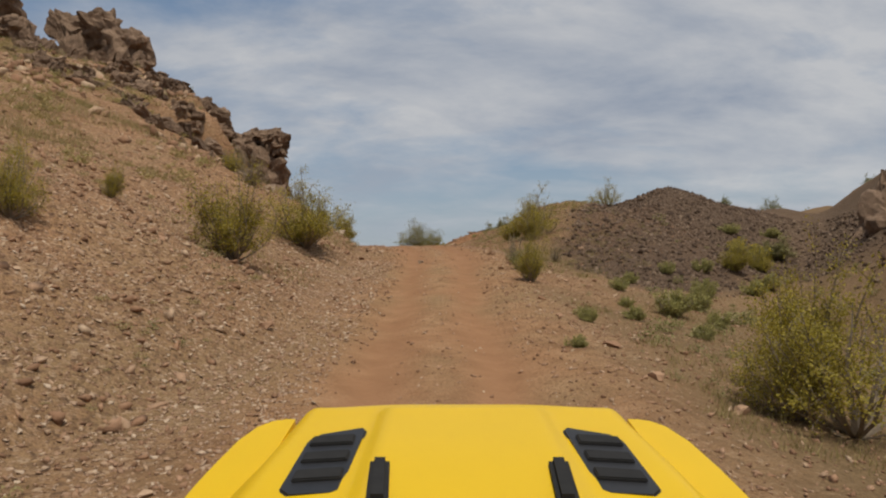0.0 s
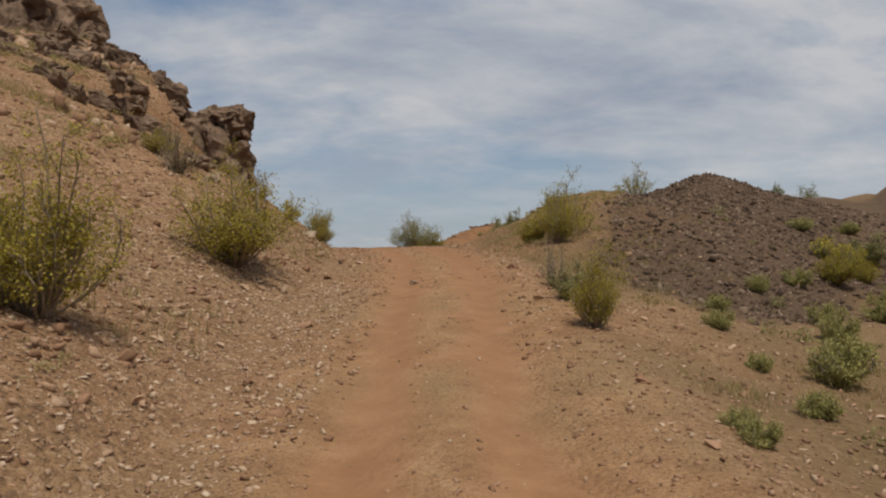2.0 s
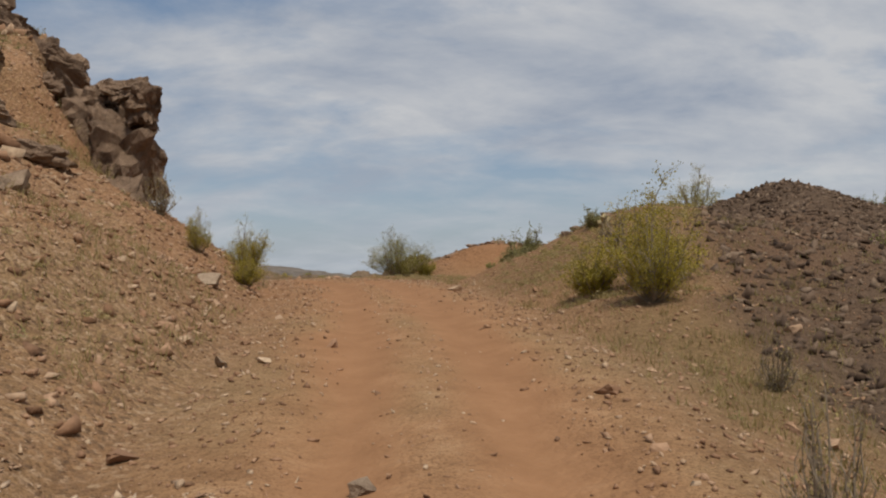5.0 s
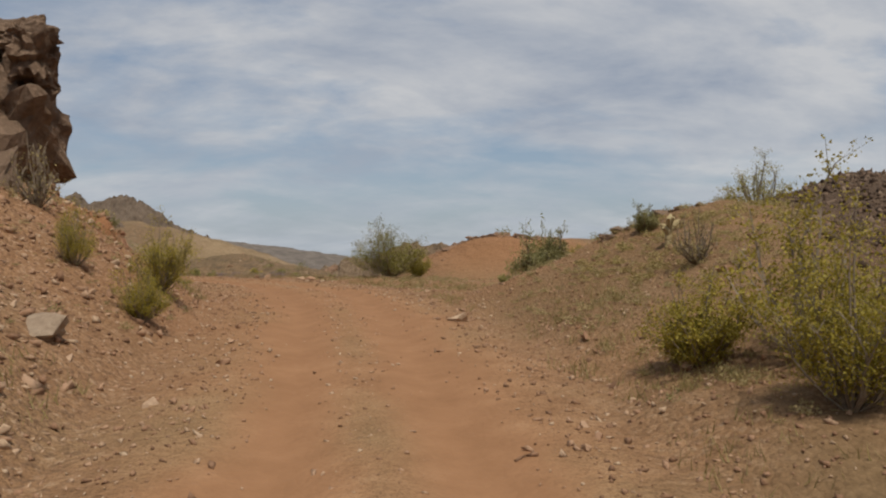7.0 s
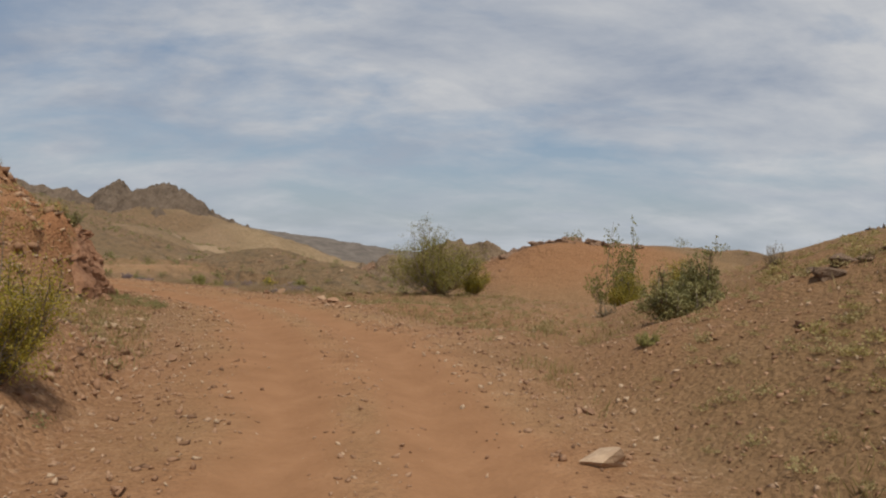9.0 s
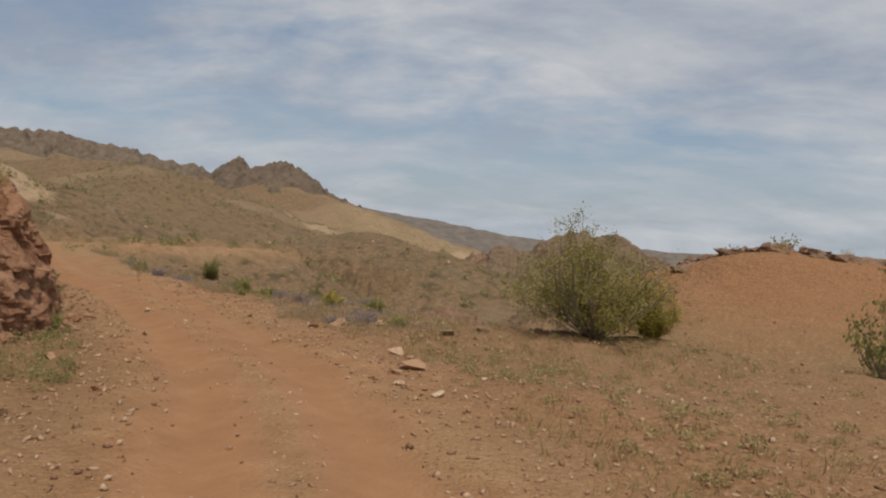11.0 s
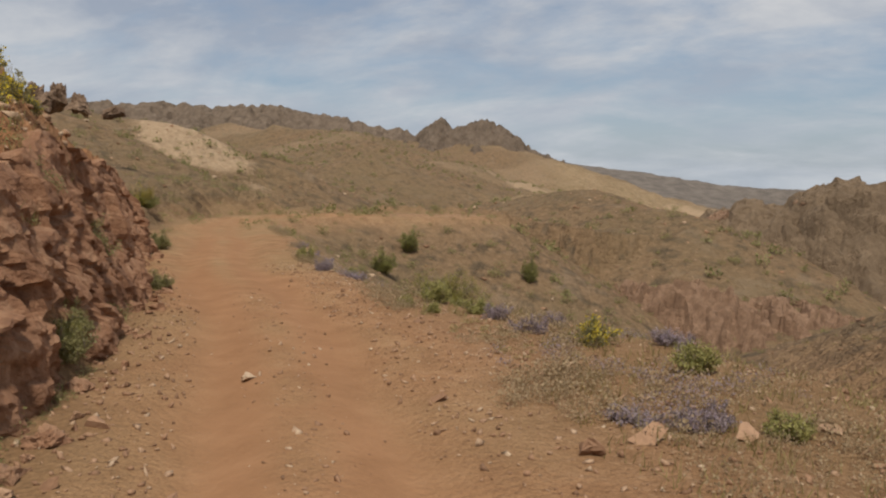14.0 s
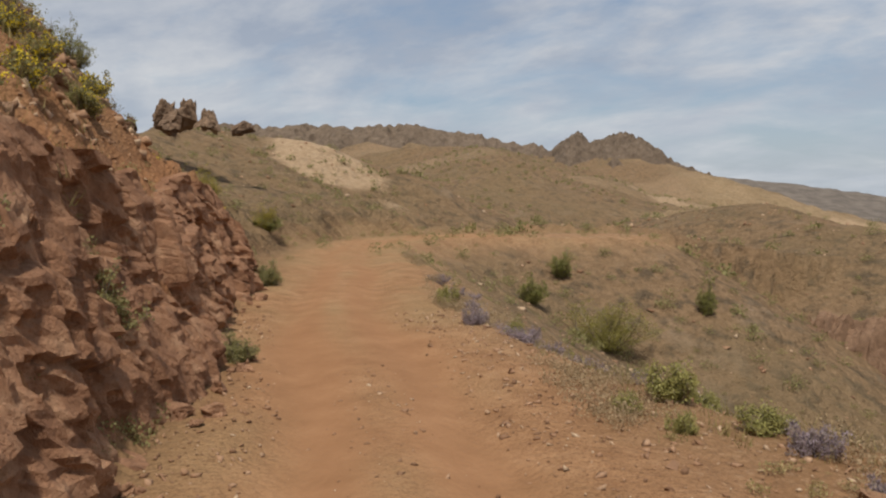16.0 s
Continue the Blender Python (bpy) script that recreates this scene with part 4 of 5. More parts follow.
R = np.random.RandomState(41)
gx, gy = beside_track(R, 48000, 2, 64, 4.5, 0.9)
pts, msk = grounded(gx, gy, 0.0)
keep = R.rand(len(pts)) > 0.9 * msk["road"]
size = 0.018 + 0.05 * R.rand(len(pts)) ** 3
scatter("gravel", "loose red-brown gravel and small stones", "gravel", pts[keep] + [0, 0, 0.004], size[keep], STONES, 42)
gx, gy = beside_track(R, 14000, 6, 44, 6.0, 2.6, -1)
pts, msk = grounded(gx, gy, 0.0)
size = 0.02 + 0.14 * R.rand(len(pts)) ** 5
scatter("rubble", "brown rubble covering the hillside", "rubble", pts, size, STONES, 43)
gx, gy = beside_track(R, 22000, 3, 21, 3.2, 1.2, -1)
pts, msk = grounded(gx, gy, 0.0)
keep = R.rand(len(pts)) > 0.97 * msk["road"]
scatter("gravel", "pale angular chips of stone on the slope", "gravel", pts[keep] + [0, 0, 0.003], 0.012 + 0.05 * R.rand(keep.sum()) ** 4, PALE_STONES, 48)
gx, gy = beside_track(R, 2200, 2, 60, 0.3, 0.0)
pts, msk = grounded(gx, gy, 0.0)
scatter("gravel", "scattered pebbles on the crown of the track", "gravel", pts, 0.012 + 0.04 * R.rand(len(pts)) ** 3, STONES, 44)
gx, gy = R.uniform(4, 20, 42000), R.uniform(18, 50, 42000)
pts, msk = grounded(gx, gy, 0.0)
keep = R.rand(len(pts)) < msk["heap"] * 0.9
size = 0.03 + 0.16 * R.rand(len(pts)) ** 4
scatter("rubble", "dark broken rock heaped on the mound", "rubble", pts[keep], size[keep], DARK_STONES, 45)
gx, gy = R.uniform(-70, 15, 2600), R.uniform(58, 130, 2600)
pts, msk = grounded(gx, gy, 0.0)
pts = pts[np.abs(along_track(gx, gy)[1]) > 4]
scatter("rubble", "brown rocks strewn over the far slopes", "rubble", pts, 0.07 + 0.2 * R.rand(len(pts)) ** 4, STONES, 46)
gx, gy = R.uniform(-38, -8, 9000), R.uniform(24, 66, 9000)
pts, msk = grounded(gx, gy, 0.0)
way, off, _ = along_track(gx, gy)
keep = (pts[:, 2] > 4.2) & (fbm(gx, gy, 6, 3) > -0.05) & ((way < 44) | (off < -9))
scatter("rubble", "dark rocks breaking through the upper hill", "rubble", pts[keep], 0.1 + 0.45 * R.rand(keep.sum()) ** 3, STONES, 47)

gx, gy = beside_track(R, 2600, 47, 72, 3.0, 3.2, -1)
pts, msk = grounded(gx, gy, 0.0)
scatter("rubble", "angular brown rubble on the slope above the bank", "rubble", pts, 0.04 + 0.24 * R.rand(len(pts)) ** 4, STONES, 49)

# shrubs: one of each kind is grown, then set out
creo = [make_shrub("creosote_bush", "yellow-green creosote bush with thin grey stems", "bush", 200 + k, 1.4, 1.4, 34, 12, 34, 0.023, CREOSOTE, 0.24) for k in range(3)]
big = make_shrub("desert_tree", "large light green desert shrub with fine branches", "shrub", 210, 2.6, 3.0, 40, 16, 36, 0.032, leaf_material("light_leaves", (0.15, 0.142, 0.03), (0.31, 0.27, 0.06)), 0.16)
pale = make_shrub("desert_bush", "open desert bush with pale bare stems", "bush", 211, 1.8, 1.9, 24, 10, 22, 0.034, CREOSOTE, 0.45, thick=1.5)
dense = make_shrub("desert_bush", "dense yellow-green desert bush", "bush", 212, 1.0, 1.2, 36, 12, 36, 0.024, CREOSOTE, 0.12)
greyb = make_shrub("desert_bush", "low rounded grey-green desert bush", "bush", 213, 0.62, 0.85, 36, 10, 24, 0.027, GREY_GREEN, 0.1)
leafy = make_shrub("desert_bush", "tall sparse bush with larger green leaves", "bush", 214, 2.2, 2.2, 22, 10, 14, 0.06, GREEN, 0.35)
dry = make_shrub("dry_bush", "dead grey twiggy bush", "bush", 215, 0.8, 0.9, 30, 10, 2, 0.03, STRAW, 0.1)
clump = make_shrub("low_shrub", "low yellow-green rounded clump", "low shrub", 216, 0.4, 0.7, 36, 8, 20, 0.025, leaf_material("clump_leaves", (0.22, 0.215, 0.07), (0.4, 0.365, 0.125)), 0.0)
bloom = make_shrub("brittlebush", "grey-green brittlebush with bright yellow flowers", "bush", 217, 0.7, 0.9, 30, 8, 9, 0.045, GREY_GREEN, 0.1, YELLOW)
weed = make_shrub("low_shrub", "low brownish purple-flowered weed", "low shrub", 218, 0.28, 0.8, 36, 8, 16, 0.022, PURPLE, 0.0)
dot = make_shrub("desert_bush", "round green bush on the slope", "bush", 219, 1.2, 1.3, 28, 10, 26, 0.04, GREEN, 0.1)

for k, (x, y, w, h) in enumerate(((-3.7, 13.6, 1.2, 1.22), (-3.5, 19.5, 1.55, 1.35), (-5.8, 10.3, 0.6, 0.85), (-6.1, 14.1, 0.42, 0.5), (1.9, 16.6, 0.6, 0.88), (3.75, 8.3, 0.95, 1.0), (4.3, 9.3, 1.0, 1.35), (-4.0, 32.4, 0.65, 0.62), (-5.1, 32.8, 0.45, 0.7), (-4.55, 34.8, 0.8, 0.9), (-30.6, 67.1, 0.9, 0.9), (-29.3, 68.7, 0.8, 0.7), (-33.5, 68.5, 1.0, 0.8), (3.1, 27.4, 0.95, 1.1), (-6.9, 25.3, 0.6, 0.5))):
    plant(creo[k % 3], x, y, w, h)
for x, y, w, h in ((3.5, 28.8, 1.0, 1.0), (9.2, 43.0, 1.1, 0.85), (4.2, 7.9, 0.95, 0.9)):
    plant(pale, x, y, w, h)
plant(big, -1.5, 53.0, 1.25, 1.0)
for x, y, w, h in ((2.7, 29.5, 1.0, 1.0), (9.9, 26.0, 1.0, 1.05), (11.4, 27.6, 0.8, 0.95), (-0.3, 53.2, 0.9, 1.0), (4.7, 53.0, 1.3, 1.5), (5.9, 52.3, 1.3, 1.4)):
    plant(dense, x, y, w, h)
for x, y, w, h in ((2.0, 18.7, 1.0, 1.0), (5.2, 54.0, 1.6, 1.5), (4.3, 37.0, 0.8, 0.9), (13.5, 31, 2.0, 1.6), (-26.2, 60.0, 0.9, 1.0), (-20.9, 61.1, 0.6, 0.7), (-19.0, 55.8, 0.7, 0.8), (2.6, 40.8, 1.5, 1.3), (3.3, 41.4, 1.2, 1.6)):
    plant(greyb, x, y, w, h)
for x, y, w, h in ((4.3, 53.8, 0.9, 1.5), (27.5, 63.9, 0.9, 0.75), (36, 64, 0.8, 0.6), (15.6, 42, 0.35, 0.3), (-25.2, 59.2, 0.5, 0.5)):
    plant(leafy, x, y, w, h)
for x, y, w, h in ((-6.0, 24.2, 1.3, 1.3), (-6.5, 34.6, 1.1, 1.4), (-7.6, 27.6, 1.4, 1.3), (4.0, 33.2, 0.9, 1.0), (2.7, 46.6, 0.9, 0.5), (3.6, 24.5, 0.6, 0.8), (1.9, 20.2, 0.6, 1.1), (-27.0, 61.1, 1.1, 0.8), (5.5, 44.0, 0.6, 0.6)):
    plant(dry, x, y, w, h)
for x, y, w, h in ((6.9, 23.6, 0.9, 1.1), (4.4, 19.1, 0.9, 0.9), (4.9, 16.4, 1.4, 1.6), (6.7, 19.8, 1.1, 1.4), (2.4, 12.8, 0.6, 0.7), (3.5, 14.1, 0.7, 0.8), (1.7, 9.8, 0.5, 0.5), (2.4, 13.2, 0.55, 0.6), (5.4, 17.4, 0.8, 0.8), (-10.4, 57.3, 0.6, 0.6), (-10.7, 56.1, 0.5, 0.6), (-10.1, 55.8, 0.45, 0.55), (-21.5, 60.0, 0.7, 0.6), (1.6, 38.0, 0.5, 0.5), (12.6, 33.5, 1.6, 1.3), (15, 35, 1.6, 1.3), (5.8, 16.2, 0.9, 1.0), (6.1, 18.4, 1.1, 1.2), (7.3, 21.5, 1.2, 1.3), (5.2, 21.4, 0.8, 0.9), (3.9, 16.4, 0.6, 0.7), (8.6, 25.4, 1.2, 1.3), (9.4, 23.2, 1.3, 1.3), (4.6, 13.6, 0.7, 0.8), (5.6, 12.2, 0.8, 0.8), (10.6, 25.0, 1.4, 1.4)):
    plant(clump, x, y, w, h)
for x, y, w, h in ((-7.3, 54.5, 0.6, 0.7), (-30.6, 65.4, 1.3, 1.2), (-34.2, 64.4, 1.0, 1.0), (-18.6, 54.6, 0.9, 0.9), (-19.9, 55.7, 0.9, 0.9), (-19.4, 56.1, 0.4, 0.4), (-17.6, 53.8, 0.7, 0.7), (-26.2, 62.3, 0.9, 0.9), (-23.2, 58.6, 1.0, 1.0), (-10.4, 59.8, 0.7, 0.7), (11.4, 29.6, 1.3, 1.2), (12.6, 30.4, 1.2, 1.2), (-15.9, 52.9, 0.9, 0.9), (-16.8, 53.9, 0.8, 0.9), (-19.0, 55.9, 0.7, 0.8), (-20.9, 58.3, 0.8, 0.8), (-22.0, 60.3, 0.9, 0.8), (-24.4, 62.6, 0.9, 0.9), (-7.9, 57.0, 0.6, 0.7)):
    plant(bloom, x, y, w, h)
for x, y, w, h in ((-23.0, 77.4, 1.1, 1.1), (-23.6, 81.4, 1.15, 1.15), (-36.4, 100.9, 1.0, 1.0), (-17.6, 83.4, 0.8, 1.3), (-29.8, 66.4, 0.95, 0.7), (-29.3, 68.8, 1.0, 0.6), (-10, 82, 1.0, 0.8), (-47, 101, 1.0, 0.9), (-30, 92, 0.8, 0.7)):
    plant(dot, x, y, w, h)
plant(big, -19.9, 78.0, 1.3, 0.95)
for x, y, w, h in ((-14.0, 53.0, 0.9, 0.9), (-13.2, 51.6, 0.7, 0.7), (-11.6, 50.6, 0.6, 0.7), (-15.2, 55.4, 0.6, 0.6), (-20.6, 60.9, 0.8, 0.9), (-10.6, 47.4, 0.8, 0.8)):
    plant(greyb, x, y, w, h)
rng = random.Random(51)
for k in range(34):
    s = rng.uniform(51, 70)
    i = int(np.argmin(np.abs(TS - s)))
    a = rng.uniform(2.0, 4.6)
    plant(rng.choice((weed, weed, clump)), TP[i, 0] + TD[i, 1] * a, TP[i, 1] - TD[i, 0] * a, rng.uniform(0.5, 0.9), rng.uniform(0.6, 1.1))
for k in range(12):
    s = rng.uniform(50, 66)
    i = int(np.argmin(np.abs(TS - s)))
    a = rng.uniform(2.1, 2.9)
    plant(rng.choice((clump, weed, greyb)), TP[i, 0] - TD[i, 1] * a, TP[i, 1] + TD[i, 0] * a, rng.uniform(0.3, 0.6), rng.uniform(0.4, 0.8))
for ob in (*creo, big, pale, dense, greyb, leafy, dry, clump, bloom, weed, dot):
    clear(ob)


def cholla(x, y):
    """A small branching cactus: a stubby trunk with knobbly arms."""
    rng = random.Random(91)
    root = tagged(new("cholla_cactus"), "small straw-coloured cholla cactus with stubby arms", "cactus")
    root.matrix_world = pose(x, y, height(x, y) - 0.03)

    def arm(name, a, b, r, parent):
        bm = bmesh.new()
        n = 10
        side = (b - a).normalized().orthogonal()
        rings = []
        for k in range(n + 1):
            f = k / n
            q = r * (0.6 + 0.5 * math.sin(math.pi * min(1, 0.15 + f))) * (1 + 0.04 * (k % 2))
            mid = a.lerp(b, f) + Vector((0, 0, 0.04 * math.sin(3 * f)))
            turn = (b - a).normalized()
            rings.append([bm.verts.new(mid + (Matrix.Rotation(6.2832 * (j + 0.5 * (k % 2)) / 8, 3, turn) @ side) * q * (1 + 0.18 * rng.random())) for j in range(8)])
        for u, v in zip(rings[:-1], rings[1:]):
            for j in range(8):
                bm.faces.new((u[j], u[(j + 1) % 8], v[(j + 1) % 8], v[j]))
        bm.faces.new(rings[-1])
        bm.faces.new(rings[0][::-1])
        return part(name, bm, CHOLLA, parent)

    top = Vector((0.03, 0.0, 0.42))
    arm("trunk", Vector((0, 0, 0)), top, 0.034, root)
    for k in range(9):
        z = rng.uniform(0.2, 0.42)
        az = 0.7 * k + rng.uniform(0, 0.5)
        a = Vector((0.02, 0, z))
        arm("arm", a, a + Vector((math.cos(az), math.sin(az), rng.uniform(0.5, 1.2))) * rng.uniform(0.14, 0.24), 0.032, root)


CHOLLA = plain_material("cholla_spines", (0.5, 0.4, 0.22), 0.85, 0.15, 0.5, 60.0)
cholla(4.1, 34.9)


# scrub and dry grass, too many to count
def leaf_cloud(name, label, category, pts, sizes, per, leaf_size, material, seed, tall=0.7):
    r = np.random.RandomState(seed)
    n = len(pts) * per
    c = np.repeat(pts, per, 0)
    s = np.repeat(sizes, per)
    d = r.normal(0, 1, (n, 3))
    d /= np.linalg.norm(d, axis=1)[:, None]
    rad = r.rand(n) ** 0.5
    p = c + d * np.stack([0.5 * s * rad, 0.5 * s * rad, 0.5 * s * rad * tall], 1)
    p[:, 2] = np.maximum(p[:, 2] + 0.3 * s * tall, c[:, 2] + 0.02)
    u = r.normal(0, 1, (n, 3))
    u[:, 2] = np.abs(u[:, 2]) + 0.3
    u /= np.linalg.norm(u, axis=1)[:, None]
    w = np.cross(u, r.normal(0, 1, (n, 3)))
    w /= np.linalg.norm(w, axis=1)[:, None]
    k = (leaf_size * s * r.uniform(0.6, 1.4, n))[:, None]
    co = np.stack([p - w * k * 0.3, p + u * k * 0.5 + w * k * 0.5, p + u * k - w * k * 0.2], 1).reshape(-1, 3)
    me = bpy.data.meshes.new(name)
    me.vertices.add(len(co))
    me.vertices.foreach_set("co", co.ravel())
    me.loops.add(n * 3)
    me.loops.foreach_set("vertex_index", np.arange(n * 3))
    me.polygons.add(n)
    me.polygons.foreach_set("loop_start", np.arange(n) * 3)
    me.update(calc_edges=True)
    me.materials.append(material)
    return tagged(new(name, me), label, category, kind="stuff")


R = np.random.RandomState(61)
sx, sy = R.uniform(-130, 45, 5200), R.uniform(84, 270, 5200)
keep = fbm(sx, sy, 18, 3) > -0.12
pts, _ = grounded(sx[keep], sy[keep], 0)
leaf_cloud("desert_scrub", "scattered olive scrub on the far hills", "scrub", pts, 0.35 + 0.9 * R.rand(len(pts)) ** 2, 44, 0.17, GREY_GREEN, 62)
sx, sy = R.uniform(-75, 20, 2000), R.uniform(60, 140, 2000)
pts, msk = grounded(sx, sy, 0)
keep = (msk["road"] < 0.1) & (np.hypot(sx + 20, sy - 62) > 12)
pts = pts[keep]
leaf_cloud("desert_scrub", "low green scrub dotted over the valley slopes", "scrub", pts, 0.22 + 0.9 * R.rand(len(pts)) ** 3, 130, 0.075, GREY_GREEN, 72)
sx, sy = R.uniform(-48, -12, 1300), R.uniform(20, 92, 1300)
pts, msk = grounded(sx, sy, 0)
pts = pts[(msk["road"] < 0.1) & (np.hypot(sx + 17, sy - 58) > 7)]
leaf_cloud("desert_scrub", "small olive shrubs on the western hill", "scrub", pts, 0.2 + 0.6 * R.rand(len(pts)) ** 2, 90, 0.085, GREY_GREEN, 63)


def grass(name, label, x, y, hgt, blades, spread, material, seed):
    r = np.random.RandomState(seed)
    pts, m = grounded(x, y, 0)
    keep = m["road"] < 0.3
    pts = pts[keep]
    n = len(pts) * blades
    c = np.repeat(pts, blades, 0) + np.stack([r.normal(0, spread, n), r.normal(0, spread, n), np.full(n, -0.01)], 1)
    tip = c + np.stack([r.normal(0, 0.4, n), r.normal(0, 0.4, n), np.ones(n)], 1) * (hgt * r.uniform(0.4, 1.1, n))[:, None]
    ang = r.uniform(0, 3.14, n)
    w = np.stack([np.cos(ang), np.sin(ang), 0 * ang], 1) * 0.006
    co = np.stack([c - w, c + w, tip], 1).reshape(-1, 3)
    me = bpy.data.meshes.new(name)
    me.vertices.add(len(co))
    me.vertices.foreach_set("co", co.ravel())
    me.loops.add(n * 3)
    me.loops.foreach_set("vertex_index", np.arange(n * 3))
    me.polygons.add(n)
    me.polygons.foreach_set("loop_start", np.arange(n) * 3)
    me.update(calc_edges=True)
    me.materials.append(material)
    return tagged(new(name, me), label, "grass", kind="stuff")


gx, gy = beside_track(R, 3000, 22, 66, 3.5, 2.2, 1)
keep = fbm(gx, gy, 2.5, 3) > -0.02
grass("dry_grass", "thin dry straw-coloured grass on the shoulder", gx[keep], gy[keep], 0.16, 9, 0.07, STRAW, 64)
gx, gy = beside_track(R, 4000, 14, 62, 5.0, 2.6, -1)
keep = fbm(gx, gy, 3.0, 3) > 0.08
grass("dry_grass", "patches of dry grass on the western slope", gx[keep], gy[keep], 0.2, 9, 0.08, STRAW, 65)
gx, gy = R.uniform(-26, -7, 10000), R.uniform(14, 44, 10000)
keep = (fbm(gx, gy, 4.0, 3) > -0.02) & (gx < -5.5 - 0.12 * (gy - 14))
grass("dry_grass", "yellowed grass below the hilltop rocks", gx[keep], gy[keep], 0.3, 8, 0.12, STRAW, 66)
gx, gy = beside_track(R, 1800, 4, 26, 2.6, 2.6, 1)
keep = fbm(gx, gy, 2.0, 3) > 0.0
grass("dry_grass", "sparse dry grass beside the wash", gx[keep], gy[keep], 0.14, 8, 0.07, STRAW, 67)

gx, gy = beside_track(R, 1900, 50, 76, 1.3, 1.8, 1)
keep = fbm(gx, gy, 1.6, 3) > 0.08
pts, _ = grounded(gx[keep], gy[keep], 0)
leaf_cloud("low_weeds", "low brownish weeds along the track's edge", "weeds", pts, 0.16 + 0.42 * R.rand(len(pts)) ** 2, 130, 0.05, leaf_material("weed_leaves", (0.29, 0.205, 0.115), (0.43, 0.325, 0.195)), 68, 0.6)
gx, gy = beside_track(R, 420, 52, 70, 1.6, 2.2, 1)
keep = fbm(gx, gy, 2.6, 3) > 0.02
pts, _ = grounded(gx[keep], gy[keep], 0)
leaf_cloud("low_weeds", "low weeds in faded purple flower beside the track", "weeds", pts, 0.16 + 0.3 * R.rand(len(pts)) ** 2, 90, 0.055, PURPLE, 74, 0.6)
gx, gy = beside_track(R, 420, 46, 66, 0.5, 1.9, -1)
keep = fbm(gx, gy, 2.0, 3) > -0.05
pts, _ = grounded(gx[keep], gy[keep], 0)
leaf_cloud("low_weeds", "low green weeds at the foot of the bank", "weeds", pts, 0.1 + 0.25 * R.rand(len(pts)) ** 2, 90, 0.08, GREY_GREEN, 69, 0.7)
gx, gy = beside_track(R, 700, 4, 48, 4.0, 2.6)
keep = fbm(gx, gy, 2.4, 3) > 0.05
pts, _ = grounded(gx[keep], gy[keep], 0)
leaf_cloud("low_weeds", "small olive weeds among the stones", "weeds", pts, 0.08 + 0.2 * R.rand(len(pts)) ** 2, 80, 0.085, GREY_GREEN, 70, 0.7)

gx, gy = R.uniform(3.0, 15, 620), R.uniform(9, 34, 620)
keep = (fbm(gx, gy, 2.5, 3) > -0.1) & (gx > 3.5 + 0.25 * (gy - 13))
pts, msk = grounded(gx[keep], gy[keep], 0)
pts = pts[R.rand(len(pts)) > 0.85 * msk["heap"]]
leaf_cloud("low_weeds", "olive weeds filling the wash beside the heap", "weeds", pts, 0.2 + 0.5 * R.rand(len(pts)) ** 2, 110, 0.09, leaf_material("wash_weed_leaves", (0.17, 0.16, 0.06), (0.33, 0.3, 0.12)), 73, 0.6)

TUFT = leaf_material("straw_tufts", (0.27, 0.215, 0.08), (0.43, 0.35, 0.14))
OLIVE_TUFT = leaf_material("olive_tufts", (0.26, 0.21, 0.09), (0.42, 0.34, 0.16))


def tufts(label, x, y, keep, size, material, seed):
    pts, m = grounded(x[keep], y[keep], 0)
    pts = pts[(m["road"] < 0.25) & (m["heap"] < 0.5)]
    leaf_cloud("grass_tufts", label, "grass", pts, size[0] + size[1] * np.random.RandomState(seed).rand(len(pts)) ** 2, 80, 0.1, material, seed, 0.55)


gx, gy = R.uniform(-27, -7, 3600), R.uniform(13, 48, 3600)
tufts("straw-yellow grass tufts on the upper hillside", gx, gy, (fbm(gx, gy, 5, 3) > -0.02) & (gx < -6.0 - 0.12 * (gy - 14)), (0.14, 0.5), TUFT, 81)
gx, gy = beside_track(R, 1500, 26, 50, 3.6, 2.8, 1)
tufts("straw and olive grass tufts on the rise", gx, gy, fbm(gx, gy, 3, 3) > -0.1, (0.06, 0.26), OLIVE_TUFT, 82)
gx, gy = R.uniform(2.6, 9, 900), R.uniform(33.5, 44, 900)
tufts("yellowed grass tufts on the knoll's crest", gx, gy, (fbm(gx, gy, 2, 3) > -0.15) & (gx > 0.32 * (gy - 28)), (0.1, 0.3), TUFT, 86)
gx, gy = beside_track(R, 700, 46, 66, 3.0, 2.2, 1)
tufts("low olive tufts on the plateau's edge", gx, gy, fbm(gx, gy, 3, 3) > -0.1, (0.05, 0.2), OLIVE_TUFT, 83)
gx, gy = beside_track(R, 900, 4, 46, 3.0, 2.8, -1)
tufts("dry olive tufts on the lower slope", gx, gy, fbm(gx, gy, 2.5, 3) > 0.05, (0.05, 0.22), OLIVE_TUFT, 84)
gx, gy = beside_track(R, 800, 56, 84, 4.0, 4.5, -1)
tufts("straw and olive tufts above the cut bank", gx, gy, fbm(gx, gy, 3, 3) > -0.1, (0.1, 0.35), OLIVE_TUFT, 85)


